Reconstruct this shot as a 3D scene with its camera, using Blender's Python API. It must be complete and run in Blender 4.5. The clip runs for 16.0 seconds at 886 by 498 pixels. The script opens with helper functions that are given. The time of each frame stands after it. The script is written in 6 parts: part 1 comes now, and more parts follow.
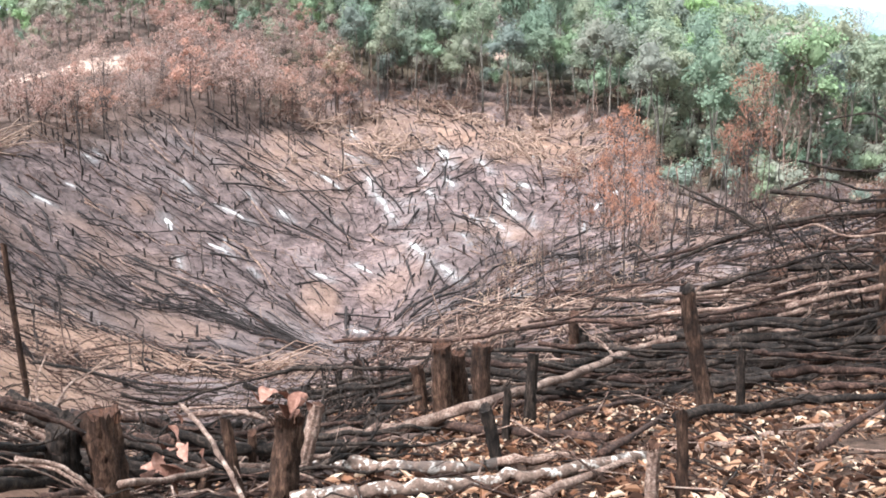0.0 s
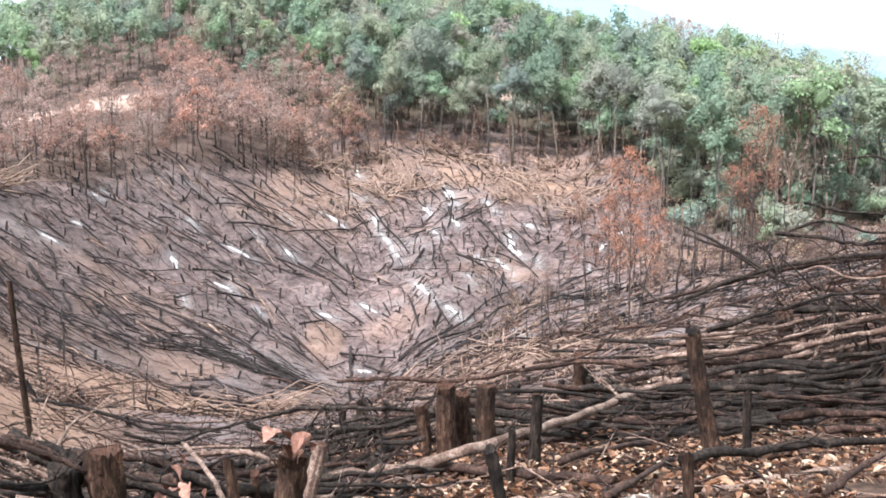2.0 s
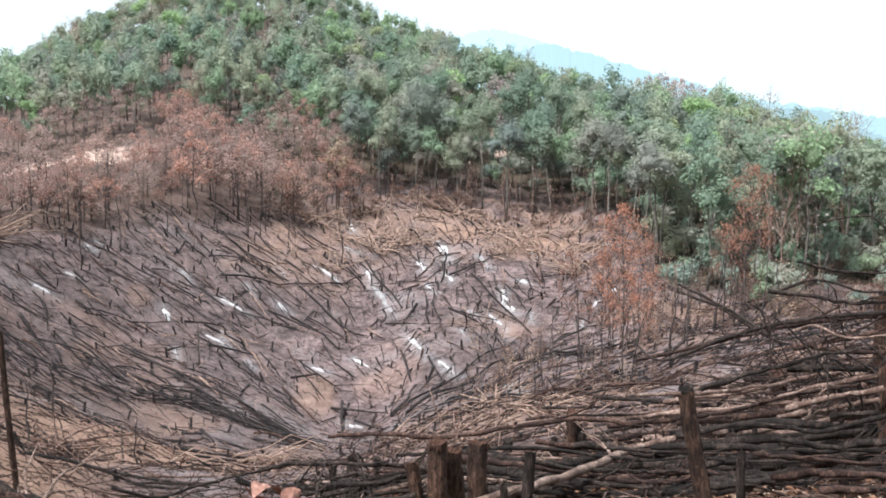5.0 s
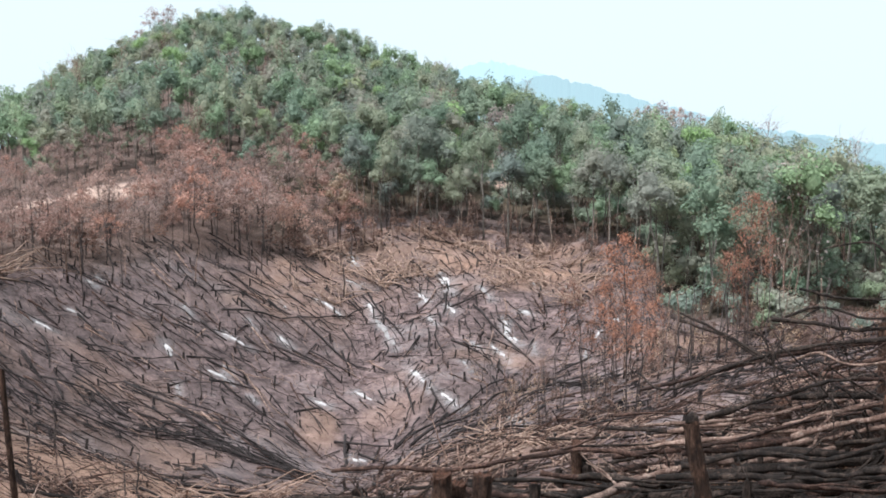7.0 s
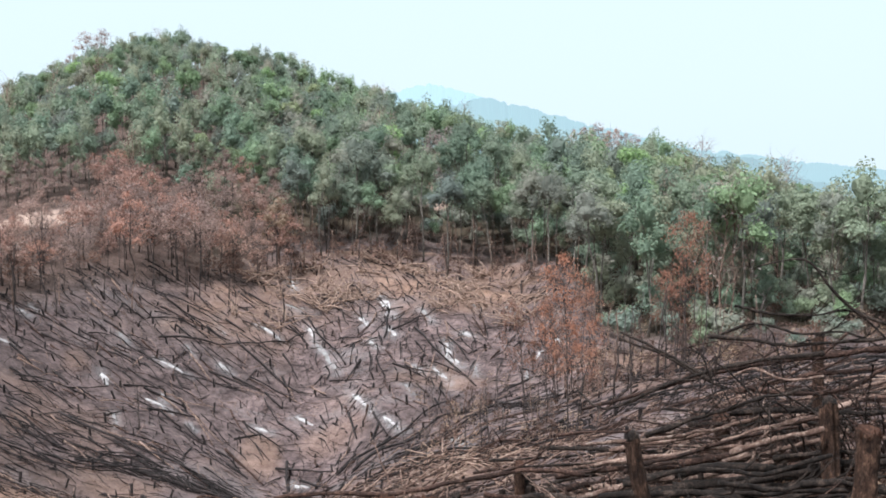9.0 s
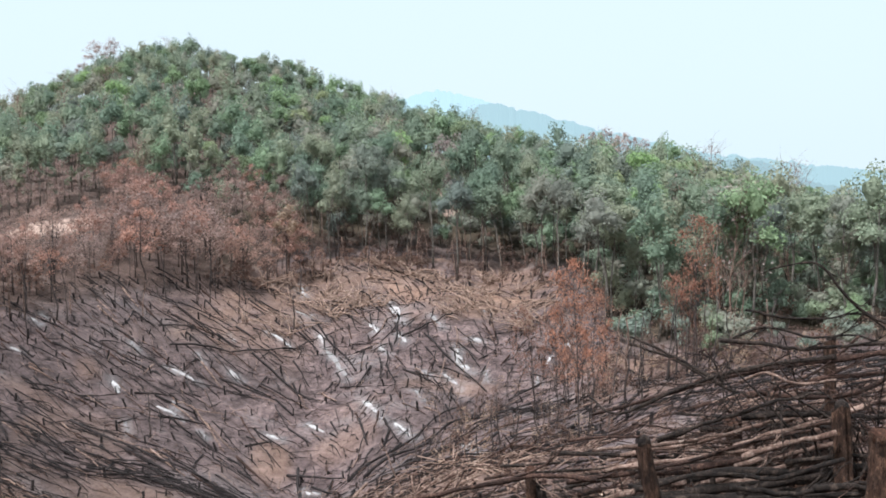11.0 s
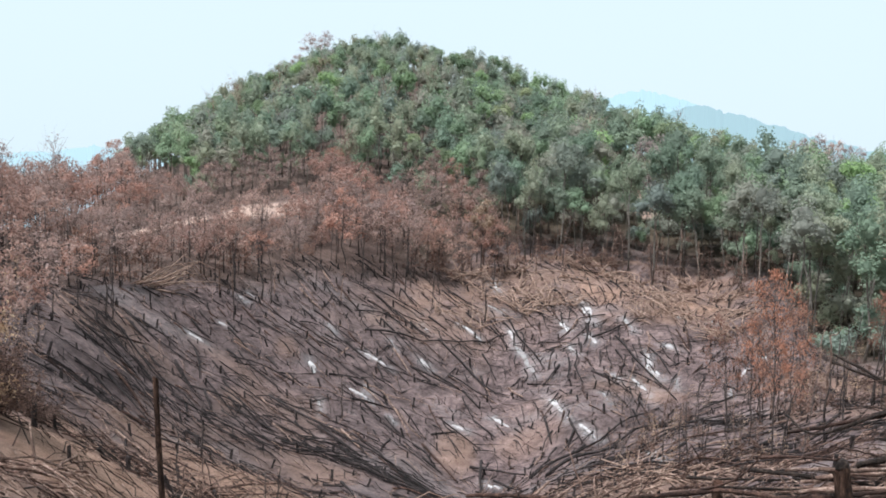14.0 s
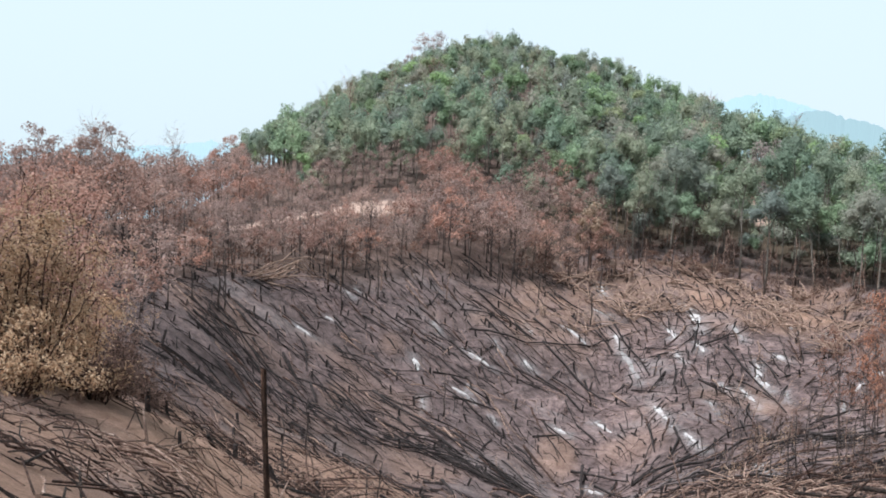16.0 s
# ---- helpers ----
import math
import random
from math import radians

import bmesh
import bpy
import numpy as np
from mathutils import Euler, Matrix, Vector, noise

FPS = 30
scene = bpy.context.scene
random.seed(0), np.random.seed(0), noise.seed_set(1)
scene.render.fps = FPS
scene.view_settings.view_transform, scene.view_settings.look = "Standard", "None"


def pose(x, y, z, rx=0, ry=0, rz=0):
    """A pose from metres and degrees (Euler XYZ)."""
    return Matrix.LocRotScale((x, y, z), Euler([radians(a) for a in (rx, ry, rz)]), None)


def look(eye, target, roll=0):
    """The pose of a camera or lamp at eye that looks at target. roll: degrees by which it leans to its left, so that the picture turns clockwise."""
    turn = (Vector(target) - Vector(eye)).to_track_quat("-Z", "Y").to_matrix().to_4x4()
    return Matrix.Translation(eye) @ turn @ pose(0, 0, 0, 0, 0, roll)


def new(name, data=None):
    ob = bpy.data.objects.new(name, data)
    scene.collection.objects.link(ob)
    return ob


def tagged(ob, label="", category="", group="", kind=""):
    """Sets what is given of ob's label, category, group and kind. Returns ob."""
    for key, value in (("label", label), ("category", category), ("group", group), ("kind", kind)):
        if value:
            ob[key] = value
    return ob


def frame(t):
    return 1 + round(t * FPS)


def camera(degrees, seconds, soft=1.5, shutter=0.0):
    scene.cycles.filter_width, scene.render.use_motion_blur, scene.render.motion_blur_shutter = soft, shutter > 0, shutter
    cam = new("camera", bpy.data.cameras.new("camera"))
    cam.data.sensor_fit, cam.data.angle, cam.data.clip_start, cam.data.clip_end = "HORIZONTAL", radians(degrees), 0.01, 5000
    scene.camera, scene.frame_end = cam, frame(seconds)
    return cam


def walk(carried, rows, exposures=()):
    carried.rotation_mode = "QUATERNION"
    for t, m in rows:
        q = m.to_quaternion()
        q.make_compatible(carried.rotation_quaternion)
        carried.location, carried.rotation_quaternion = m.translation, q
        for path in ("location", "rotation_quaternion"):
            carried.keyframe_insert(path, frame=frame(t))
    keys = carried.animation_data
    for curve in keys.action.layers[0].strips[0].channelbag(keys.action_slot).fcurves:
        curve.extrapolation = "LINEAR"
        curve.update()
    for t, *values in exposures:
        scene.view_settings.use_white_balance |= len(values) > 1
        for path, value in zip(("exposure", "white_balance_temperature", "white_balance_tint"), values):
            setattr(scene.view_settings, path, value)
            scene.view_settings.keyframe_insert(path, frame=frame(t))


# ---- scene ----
import itertools

# ---- camera: one standpoint on the slope, turning by hand ----
EYE = Vector((0.0, 0.0, 1.6))
cam = camera(44.75, 16.0, soft=1.8)
# seconds, turn to the right, tilt upwards, lean to the left (degrees)
TURNS = (
    (0.0, -0.01, -11.20, -0.58), (0.5, -0.06, -10.99, -0.63), (1.0, -0.10, -10.46, -0.40), (1.5, -0.17, -9.70, -0.15),
    (2.0, -0.27, -9.07, -0.31), (2.5, -0.31, -8.57, -0.40), (3.0, -0.26, -8.15, -0.40), (3.5, -0.12, -7.80, -0.06),
    (4.0, 0.11, -7.36, 0.09), (4.5, 0.13, -6.73, 0.40), (5.6, -0.05, -5.55, 0.20), (6.8, -0.23, -4.56, -0.10), (7.0, 0.00, -4.46, -0.38),
    (7.5, 0.65, -4.20, -0.34), (8.0, 1.55, -3.93, -0.95), (8.5, 2.51, -3.65, -0.68), (9.0, 3.21, -3.30, -0.98),
    (9.2, 3.38, -3.15, -0.80), (10.2, 3.40, -3.00, -1.20), (11.3, 2.15, -2.97, -1.45), (11.5, 1.58, -2.98, -1.44),
    (12.0, -1.23, -3.10, -1.07), (12.5, -3.46, -3.16, -0.41), (13.0, -5.14, -3.17, -0.06), (13.5, -6.45, -3.16, 0.61),
    (14.0, -7.64, -3.10, 1.21), (14.5, -8.96, -3.10, 1.47), (15.0, -10.66, -3.11, 1.57), (15.5, -12.34, -3.19, 2.13),
    (16.0, -13.32, -3.26, 2.51))
rows = []
for t, turn, tilt, lean in TURNS:
    a, e = radians(turn), radians(tilt)
    rows.append((t, look(EYE, EYE + Vector((math.sin(a) * math.cos(e), math.cos(a) * math.cos(e), math.sin(e))), lean)))
walk(cam, rows, exposures=[(t, stops, 6020, 10) for t, stops in ((0.0, 1.36), (2.0, 1.31), (3.5, 1.14), (4.5, 0.94), (7.0, 0.59), (9.0, 0.50), (16.0, 0.43))])

# ---- sky and sun ----
world = bpy.data.worlds.new("hazy_sky")
scene.world = world
world.use_nodes = True
wt = world.node_tree
sky = wt.nodes.new("ShaderNodeTexSky")
sky.sky_type, sky.sun_disc = "NISHITA", False
sky.sun_elevation, sky.sun_rotation = radians(60), radians(-134)
sky.air_density, sky.dust_density, sky.ozone_density = 1.0, 6.0, 1.5
haze = wt.nodes.new("ShaderNodeMix")
haze.data_type = "RGBA"
haze.inputs["Factor"].default_value = 0.88
haze.inputs["B"].default_value = (7.55, 8.65, 8.95, 1)
wt.links.new(sky.outputs[0], haze.inputs["A"])
wt.links.new(haze.outputs["Result"], wt.nodes["Background"].inputs[0])
wt.nodes["Background"].inputs[1].default_value = 0.089

sun = new("sun", bpy.data.lights.new("sun", "SUN"))
sun.data.energy, sun.data.angle, sun.data.color = 4.6, radians(12), (1.0, 0.99, 0.985)
sun.matrix_world = look((-62, -60, 150), (0, 0, 0))


# ---- materials ----
class Shader:
    """A small node builder round one Principled surface."""

    def __init__(self, name, rough=0.9, spec=0.2):
        self.m = bpy.data.materials.new(name)
        self.m.use_nodes = True
        self.t = self.m.node_tree
        self.b = self.t.nodes["Principled BSDF"]
        self.b.inputs["Roughness"].default_value = rough
        self.b.inputs["Specular IOR Level"].default_value = spec
        self.co = self.t.nodes.new("ShaderNodeTexCoord").outputs["Object"]

    def node(self, kind, **values):
        n = self.t.nodes.new(kind)
        for key, value in values.items():
            n.inputs[key.replace("_", " ")].default_value = value
        return n

    def link(self, a, b):
        self.t.links.new(a, b)

    def noise(self, scale, detail=5.0, rough=0.6, co=None, stretch=None):
        n = self.node("ShaderNodeTexNoise", Scale=scale, Detail=detail, Roughness=rough)
        src = co or self.co
        if stretch:
            mp = self.node("ShaderNodeMapping")
            mp.inputs["Scale"].default_value = stretch
            self.link(src, mp.inputs[0])
            src = mp.outputs[0]
        self.link(src, n.inputs["Vector"])
        return n.outputs[0]

    def ramp(self, fac, *stops):
        n = self.t.nodes.new("ShaderNodeValToRGB")
        while len(n.color_ramp.elements) < len(stops):
            n.color_ramp.elements.new(0.5)
        for el, (p, c) in zip(n.color_ramp.elements, stops):
            el.position, el.color = p, (*c, 1)
        self.link(fac, n.inputs[0])
        return n.outputs[0]

    def mix(self, fac, a, b, kind="MIX"):
        n = self.t.nodes.new("ShaderNodeMix")
        n.data_type, n.blend_type = "RGBA", kind
        for value, key in ((fac, "Factor"), (a, "A"), (b, "B")):
            if isinstance(value, (int, float)):
                n.inputs[key].default_value = value
            elif isinstance(value, tuple):
                n.inputs[key].default_value = (*value, 1)
            else:
                self.link(value, n.inputs[key])
        return n.outputs["Result"]

    def attribute(self, name):
        n = self.t.nodes.new("ShaderNodeAttribute")
        n.attribute_name = name
        return n.outputs["Fac"]

    def island(self):
        return self.t.nodes.new("ShaderNodeNewGeometry").outputs["Random Per Island"]

    def chance(self):
        return self.t.nodes.new("ShaderNodeObjectInfo").outputs["Random"]

    def bump(self, height, strength=0.5, distance=0.02):
        n = self.node("ShaderNodeBump", Strength=strength, Distance=distance)
        self.link(height, n.inputs["Height"])
        self.link(n.outputs[0], self.b.inputs["Normal"])

    def done(self, colour):
        self.link(colour, self.b.inputs["Base Color"])
        return self.m


def ground_material():
    s = Shader("burnt_slope_soil", 0.95, 0.1)
    big, mid, fine = s.noise(0.06, 4), s.noise(0.45, 6, 0.65), s.noise(5.0, 6, 0.7)
    char = s.ramp(mid, (0.30, (0.055, 0.040, 0.038)), (0.50, (0.150, 0.108, 0.101)), (0.72, (0.275, 0.200, 0.184)))
    char = s.mix(s.ramp(big, (0.42, (0, 0, 0)), (0.62, (0.8, 0.8, 0.8))), char, (0.168, 0.127, 0.119))
    mottle = s.noise(1.7, 8, 0.72)
    char = s.mix(0.9, char, s.ramp(mottle, (0.36, (0.36, 0.34, 0.34)), (0.5, (0.84, 0.83, 0.83)), (0.64, (1.3, 1.25, 1.23))), "MULTIPLY")
    grey = s.ramp(s.noise(0.22, 6, 0.7), (0.56, (0, 0, 0)), (0.72, (0.75, 0.75, 0.75)))
    char = s.mix(grey, char, (0.235, 0.198, 0.190))
    earth = s.ramp(s.noise(1.1, 8, 0.7), (0.3, (0.175, 0.102, 0.070)), (0.7, (0.37, 0.236, 0.172)))
    col = s.mix(s.attribute("bare"), char, earth)
    col = s.mix(s.attribute("soot"), col, s.ramp(mottle, (0.35, (0.035, 0.026, 0.024)), (0.62, (0.098, 0.072, 0.066))))
    col = s.mix(s.attribute("ash"), col, s.ramp(fine, (0.3, (0.17, 0.158, 0.155)), (0.7, (0.40, 0.38, 0.37))))
    litter = s.ramp(fine, (0.3, (0.045, 0.030, 0.024)), (0.65, (0.17, 0.105, 0.075)))
    col = s.mix(s.attribute("litter"), col, litter)
    forest = s.ramp(mid, (0.35, (0.040, 0.031, 0.022)), (0.65, (0.085, 0.064, 0.044)))
    col = s.mix(s.attribute("forest"), col, forest)
    road = s.ramp(fine, (0.3, (0.31, 0.21, 0.165)), (0.7, (0.45, 0.325, 0.262)))
    col = s.mix(s.attribute("road"), col, road)
    col = s.mix(0.55, col, s.ramp(fine, (0.25, (0.35, 0.35, 0.35)), (0.75, (0.8, 0.8, 0.8))), "OVERLAY")
    grit = s.noise(38, 6, 0.75)
    col = s.mix(0.7, col, s.ramp(grit, (0.3, (0.22, 0.22, 0.22)), (0.7, (0.78, 0.78, 0.78))), "OVERLAY")
    rough = s.node("ShaderNodeMath")
    rough.operation = "ADD"
    s.link(fine, rough.inputs[0])
    s.link(grit, rough.inputs[1])
    s.bump(rough.outputs[0], 0.9, 0.07)
    return s.done(col)


def bark_material(name, dark, mid, light, scale=1.0, stretch=None):
    s = Shader(name, 0.88, 0.2)
    grain, crack = s.noise(24 * scale, 6, 0.75, stretch=stretch), s.noise(75 * scale, 4, 0.7, stretch=stretch)
    col = s.ramp(grain, (0.32, dark), (0.5, mid), (0.70, light))
    patch = s.noise(3.2 * scale, 5, 0.65)
    col = s.mix(s.ramp(patch, (0.42, (0, 0, 0)), (0.60, (0.85, 0.85, 0.85))), col, dark)
    peeled = s.noise(5.5 * scale, 4, 0.6)
    col = s.mix(s.ramp(peeled, (0.60, (0, 0, 0)), (0.70, (0.6, 0.6, 0.6))), col, light)
    col = s.mix(0.6, col, s.ramp(crack, (0.38, (0.12, 0.12, 0.12)), (0.62, (0.8, 0.8, 0.8))), "OVERLAY")
    shade = s.ramp(s.chance(), (0.0, (0.62, 0.62, 0.62)), (1.0, (1.0, 1.0, 1.0)))
    col = s.mix(1.0, col, shade, "MULTIPLY")
    s.bump(grain, 1.0, 0.03)
    return s.done(col)


GREENS = ((0.0, (0.70, 0.73, 0.75)), (0.16, (0.98, 0.98, 0.94)), (0.30, (1.22, 1.04, 1.0)), (0.40, (0.74, 0.80, 0.80)), (0.56, (1.10, 1.20, 0.92)), (0.68, (0.92, 1.0, 0.98)), (0.8, (0.68, 0.72, 0.76)), (0.92, (1.20, 1.02, 0.98)), (1.0, (0.95, 0.98, 0.94)))
BROWNS = ((0.0, (0.66, 0.66, 0.66)), (0.3, (0.90, 0.91, 0.92)), (0.55, (1.08, 1.04, 1.0)), (0.75, (0.72, 0.74, 0.75)), (1.0, (1.18, 1.06, 0.96)))


def leaf_material(name, *stops, rough=0.8, tones=BROWNS):
    s = Shader(name, rough, 0.08)
    col = s.ramp(s.island(), *stops)
    both = s.t.nodes.new("ShaderNodeMath")
    both.operation = "ADD"
    s.link(s.chance(), both.inputs[0])
    s.link(s.attribute("tone"), both.inputs[1])
    pick = s.t.nodes.new("ShaderNodeMath")
    pick.operation = "FRACT"
    s.link(both.outputs[0], pick.inputs[0])
    tone = s.ramp(pick.outputs[0], *tones)
    col = s.mix(1.0, col, tone, "MULTIPLY")
    tr = s.t.nodes.new("ShaderNodeBsdfTranslucent")
    s.link(col, tr.inputs[0])
    mixer = s.t.nodes.new("ShaderNodeMixShader")
    mixer.inputs[0].default_value = 0.4
    s.link(s.b.outputs[0], mixer.inputs[1])
    s.link(tr.outputs[0], mixer.inputs[2])
    s.link(mixer.outputs[0], s.t.nodes["Material Output"].inputs[0])
    return s.done(col)


M_GROUND = ground_material()
# slope copy of the sooty bark: darks lifted and cooled to carry haze
M_CHAR = bark_material("hazed_charred_bark", (0.015, 0.0115, 0.0105), (0.043, 0.0325, 0.030), (0.128, 0.098, 0.090))
M_SOOT = bark_material("sooty_black_bark", (0.010, 0.0070, 0.0056), (0.038, 0.0262, 0.0205), (0.155, 0.108, 0.082))
M_BROWN = bark_material("scorched_brown_bark", (0.018, 0.0098, 0.0075), (0.085, 0.046, 0.034), (0.24, 0.140, 0.102))
M_STUMP = bark_material("ridged_stump_bark", (0.016, 0.0088, 0.0060), (0.086, 0.045, 0.029), (0.25, 0.145, 0.096), 1.0, (1, 1, 0.22))
M_BLACKSTUMP = bark_material("ridged_charred_bark", (0.010, 0.0068, 0.0054), (0.036, 0.0245, 0.0188), (0.14, 0.096, 0.072), 1.0, (1, 1, 0.22))
M_PALE = bark_material("dry_pale_bark", (0.095, 0.052, 0.038), (0.34, 0.220, 0.168), (0.64, 0.49, 0.40))
M_TANSTICK = bark_material("dry_tan_branch", (0.22, 0.130, 0.092), (0.45, 0.305, 0.230), (0.66, 0.51, 0.42))
M_GREYTRUNK = bark_material("grey_tree_bark", (0.09, 0.075, 0.060), (0.22, 0.19, 0.16), (0.40, 0.36, 0.31), 0.6)
M_BURNTTRUNK = bark_material("burnt_standing_bark", (0.040, 0.030, 0.027), (0.108, 0.083, 0.074), (0.25, 0.195, 0.172), 0.6)
M_GREEN = leaf_material("green_foliage", (0.0, (0.234, 0.282, 0.208)), (0.5, (0.270, 0.322, 0.235)), (1.0, (0.312, 0.368, 0.268)), tones=GREENS)
M_LIME = leaf_material("fresh_green_foliage", (0.0, (0.235, 0.300, 0.175)), (0.5, (0.272, 0.342, 0.200)), (1.0, (0.318, 0.392, 0.235)), tones=GREENS)
M_OLIVE = leaf_material("dusty_olive_foliage", (0.0, (0.245, 0.268, 0.222)), (0.5, (0.278, 0.302, 0.248)), (1.0, (0.318, 0.342, 0.282)), tones=GREENS)
M_RUST = leaf_material("scorched_rust_foliage", (0.0, (0.335, 0.192, 0.152)), (0.5, (0.405, 0.245, 0.198)), (1.0, (0.480, 0.318, 0.266)))
# paler than M_DRY: haze over the ridge trees is put into the colour
M_PINK = leaf_material("hazed_pinkish_foliage", (0.0, (0.40, 0.315, 0.290)), (0.5, (0.47, 0.378, 0.350)), (1.0, (0.55, 0.45, 0.42)))
M_DRY = leaf_material("scorched_brown_foliage", (0.0, (0.321, 0.220, 0.186)), (0.5, (0.383, 0.270, 0.232)), (1.0, (0.454, 0.333, 0.294)))
# dark scorched brown; also paints the shade among the low left shrubs
M_SCORCHSHADE = leaf_material("scorched_shaded_undergrowth", (0.0, (0.140, 0.090, 0.072)), (0.5, (0.200, 0.130, 0.105)), (1.0, (0.29, 0.195, 0.160)))
M_STRAW = leaf_material("dried_straw_foliage", (0.0, (0.408, 0.246, 0.150)), (0.5, (0.564, 0.378, 0.234)), (1.0, (0.744, 0.552, 0.372)))
M_TAN = leaf_material("withered_tan_foliage", (0.0, (0.30, 0.20, 0.13)), (0.5, (0.44, 0.31, 0.22)), (1.0, (0.56, 0.42, 0.31)))
M_ORANGE = leaf_material("scorched_orange_foliage", (0.0, (0.27, 0.138, 0.098)), (0.5, (0.35, 0.182, 0.130)), (1.0, (0.43, 0.245, 0.180)))
M_LITTER = leaf_material("fallen_leaves", (0.0, (0.018, 0.011, 0.008)), (0.46, (0.085, 0.043, 0.029)), (0.69, (0.31, 0.152, 0.088)), (0.89, (0.55, 0.335, 0.215)), (1.0, (0.82, 0.66, 0.50)), rough=0.7)


def spotted_material():
    s = Shader("lichen_spotted_bark", 0.85, 0.25)
    fine = s.noise(26, 6, 0.7)
    base = s.ramp(fine, (0.3, (0.045, 0.028, 0.021)), (0.7, (0.22, 0.145, 0.11)))
    blots = s.ramp(s.noise(17, 4, 0.6), (0.535, (0, 0, 0)), (0.61, (1, 1, 1)))
    col = s.mix(blots, base, s.ramp(fine, (0.3, (0.38, 0.33, 0.28)), (0.7, (0.66, 0.60, 0.54))))
    col = s.mix(s.ramp(s.noise(2.2, 3), (0.56, (0, 0, 0)), (0.66, (0.8, 0.8, 0.8))), col, (0.05, 0.04, 0.035))
    s.bump(fine, 0.7, 0.015)
    return s.done(col)


def ash_material(name, white):
    s = Shader(name, 1.0, 0.05)
    fine, mid = s.noise(3.5, 6, 0.7), s.noise(0.9, 4)
    col = s.ramp(fine, (0.3, (0.26 * white, 0.235 * white, 0.22 * white)), (0.5, (0.44 * white, 0.41 * white, 0.39 * white)), (0.7, (0.64 * white, 0.62 * white, 0.60 * white)))
    col = s.mix(s.ramp(mid, (0.52, (0, 0, 0)), (0.66, (0.8, 0.8, 0.8))), col, (0.28, 0.24, 0.23))
    s.bump(fine, 0.6, 0.08)
    return s.done(col)


def cut_material():
    s = Shader("torn_wood", 0.8, 0.2)
    g = s.noise(30, 5, 0.7, stretch=(1, 1, 0.2))
    return s.done(s.ramp(g, (0.3, (0.016, 0.008, 0.005)), (0.55, (0.055, 0.024, 0.014)), (0.8, (0.14, 0.066, 0.038))))


def dead_leaf_material():
    s = Shader("withered_leaf", 0.75, 0.2)
    g = s.noise(22, 5, 0.65)
    col = s.ramp(g, (0.3, (0.13, 0.058, 0.040)), (0.55, (0.33, 0.17, 0.125)), (0.75, (0.52, 0.33, 0.26)))
    s.bump(g, 0.6, 0.01)
    return s.done(s.mix(1.0, col, s.ramp(s.chance(), (0.0, (0.5, 0.45, 0.42)), (1.0, (1, 1, 1))), "MULTIPLY"))


M_WITHERED = dead_leaf_material()
M_SPOT, M_ASH, M_GREYASH, M_CUT = spotted_material(), ash_material("white_wood_ash", 0.95), ash_material("thin_grey_ash", 0.55), cut_material()


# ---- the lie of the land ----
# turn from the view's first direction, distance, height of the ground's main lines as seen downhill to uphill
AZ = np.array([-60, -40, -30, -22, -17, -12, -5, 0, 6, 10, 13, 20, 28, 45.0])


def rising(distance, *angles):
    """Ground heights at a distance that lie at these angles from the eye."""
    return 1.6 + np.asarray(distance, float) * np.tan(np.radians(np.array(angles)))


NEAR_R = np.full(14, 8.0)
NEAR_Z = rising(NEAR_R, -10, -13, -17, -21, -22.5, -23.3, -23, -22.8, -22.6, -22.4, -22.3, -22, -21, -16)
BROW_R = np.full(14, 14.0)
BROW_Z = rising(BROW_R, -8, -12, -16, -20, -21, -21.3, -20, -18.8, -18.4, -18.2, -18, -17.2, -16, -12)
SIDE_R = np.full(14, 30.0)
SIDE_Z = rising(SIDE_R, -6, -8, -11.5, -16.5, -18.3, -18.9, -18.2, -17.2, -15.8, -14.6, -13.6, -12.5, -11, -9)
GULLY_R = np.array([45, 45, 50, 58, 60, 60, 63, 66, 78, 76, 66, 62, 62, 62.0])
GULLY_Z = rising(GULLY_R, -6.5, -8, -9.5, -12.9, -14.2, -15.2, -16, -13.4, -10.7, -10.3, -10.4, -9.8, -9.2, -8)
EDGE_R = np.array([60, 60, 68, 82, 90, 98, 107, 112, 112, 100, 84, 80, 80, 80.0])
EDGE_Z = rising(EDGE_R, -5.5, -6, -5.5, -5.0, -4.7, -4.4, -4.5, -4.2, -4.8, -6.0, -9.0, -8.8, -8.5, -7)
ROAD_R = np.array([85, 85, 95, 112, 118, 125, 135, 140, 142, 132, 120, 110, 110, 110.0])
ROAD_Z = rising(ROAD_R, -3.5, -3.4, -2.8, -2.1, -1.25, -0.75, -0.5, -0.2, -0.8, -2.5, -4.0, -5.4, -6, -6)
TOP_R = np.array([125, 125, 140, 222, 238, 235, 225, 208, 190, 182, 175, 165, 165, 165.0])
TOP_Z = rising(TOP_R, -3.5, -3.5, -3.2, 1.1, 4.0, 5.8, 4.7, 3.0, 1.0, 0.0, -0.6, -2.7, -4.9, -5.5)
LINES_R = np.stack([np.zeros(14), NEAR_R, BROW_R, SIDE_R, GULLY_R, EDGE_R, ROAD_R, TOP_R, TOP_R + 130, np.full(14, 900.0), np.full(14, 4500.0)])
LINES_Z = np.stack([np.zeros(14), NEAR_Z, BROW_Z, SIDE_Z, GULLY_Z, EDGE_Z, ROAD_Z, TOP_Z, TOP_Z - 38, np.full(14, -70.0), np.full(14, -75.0)])


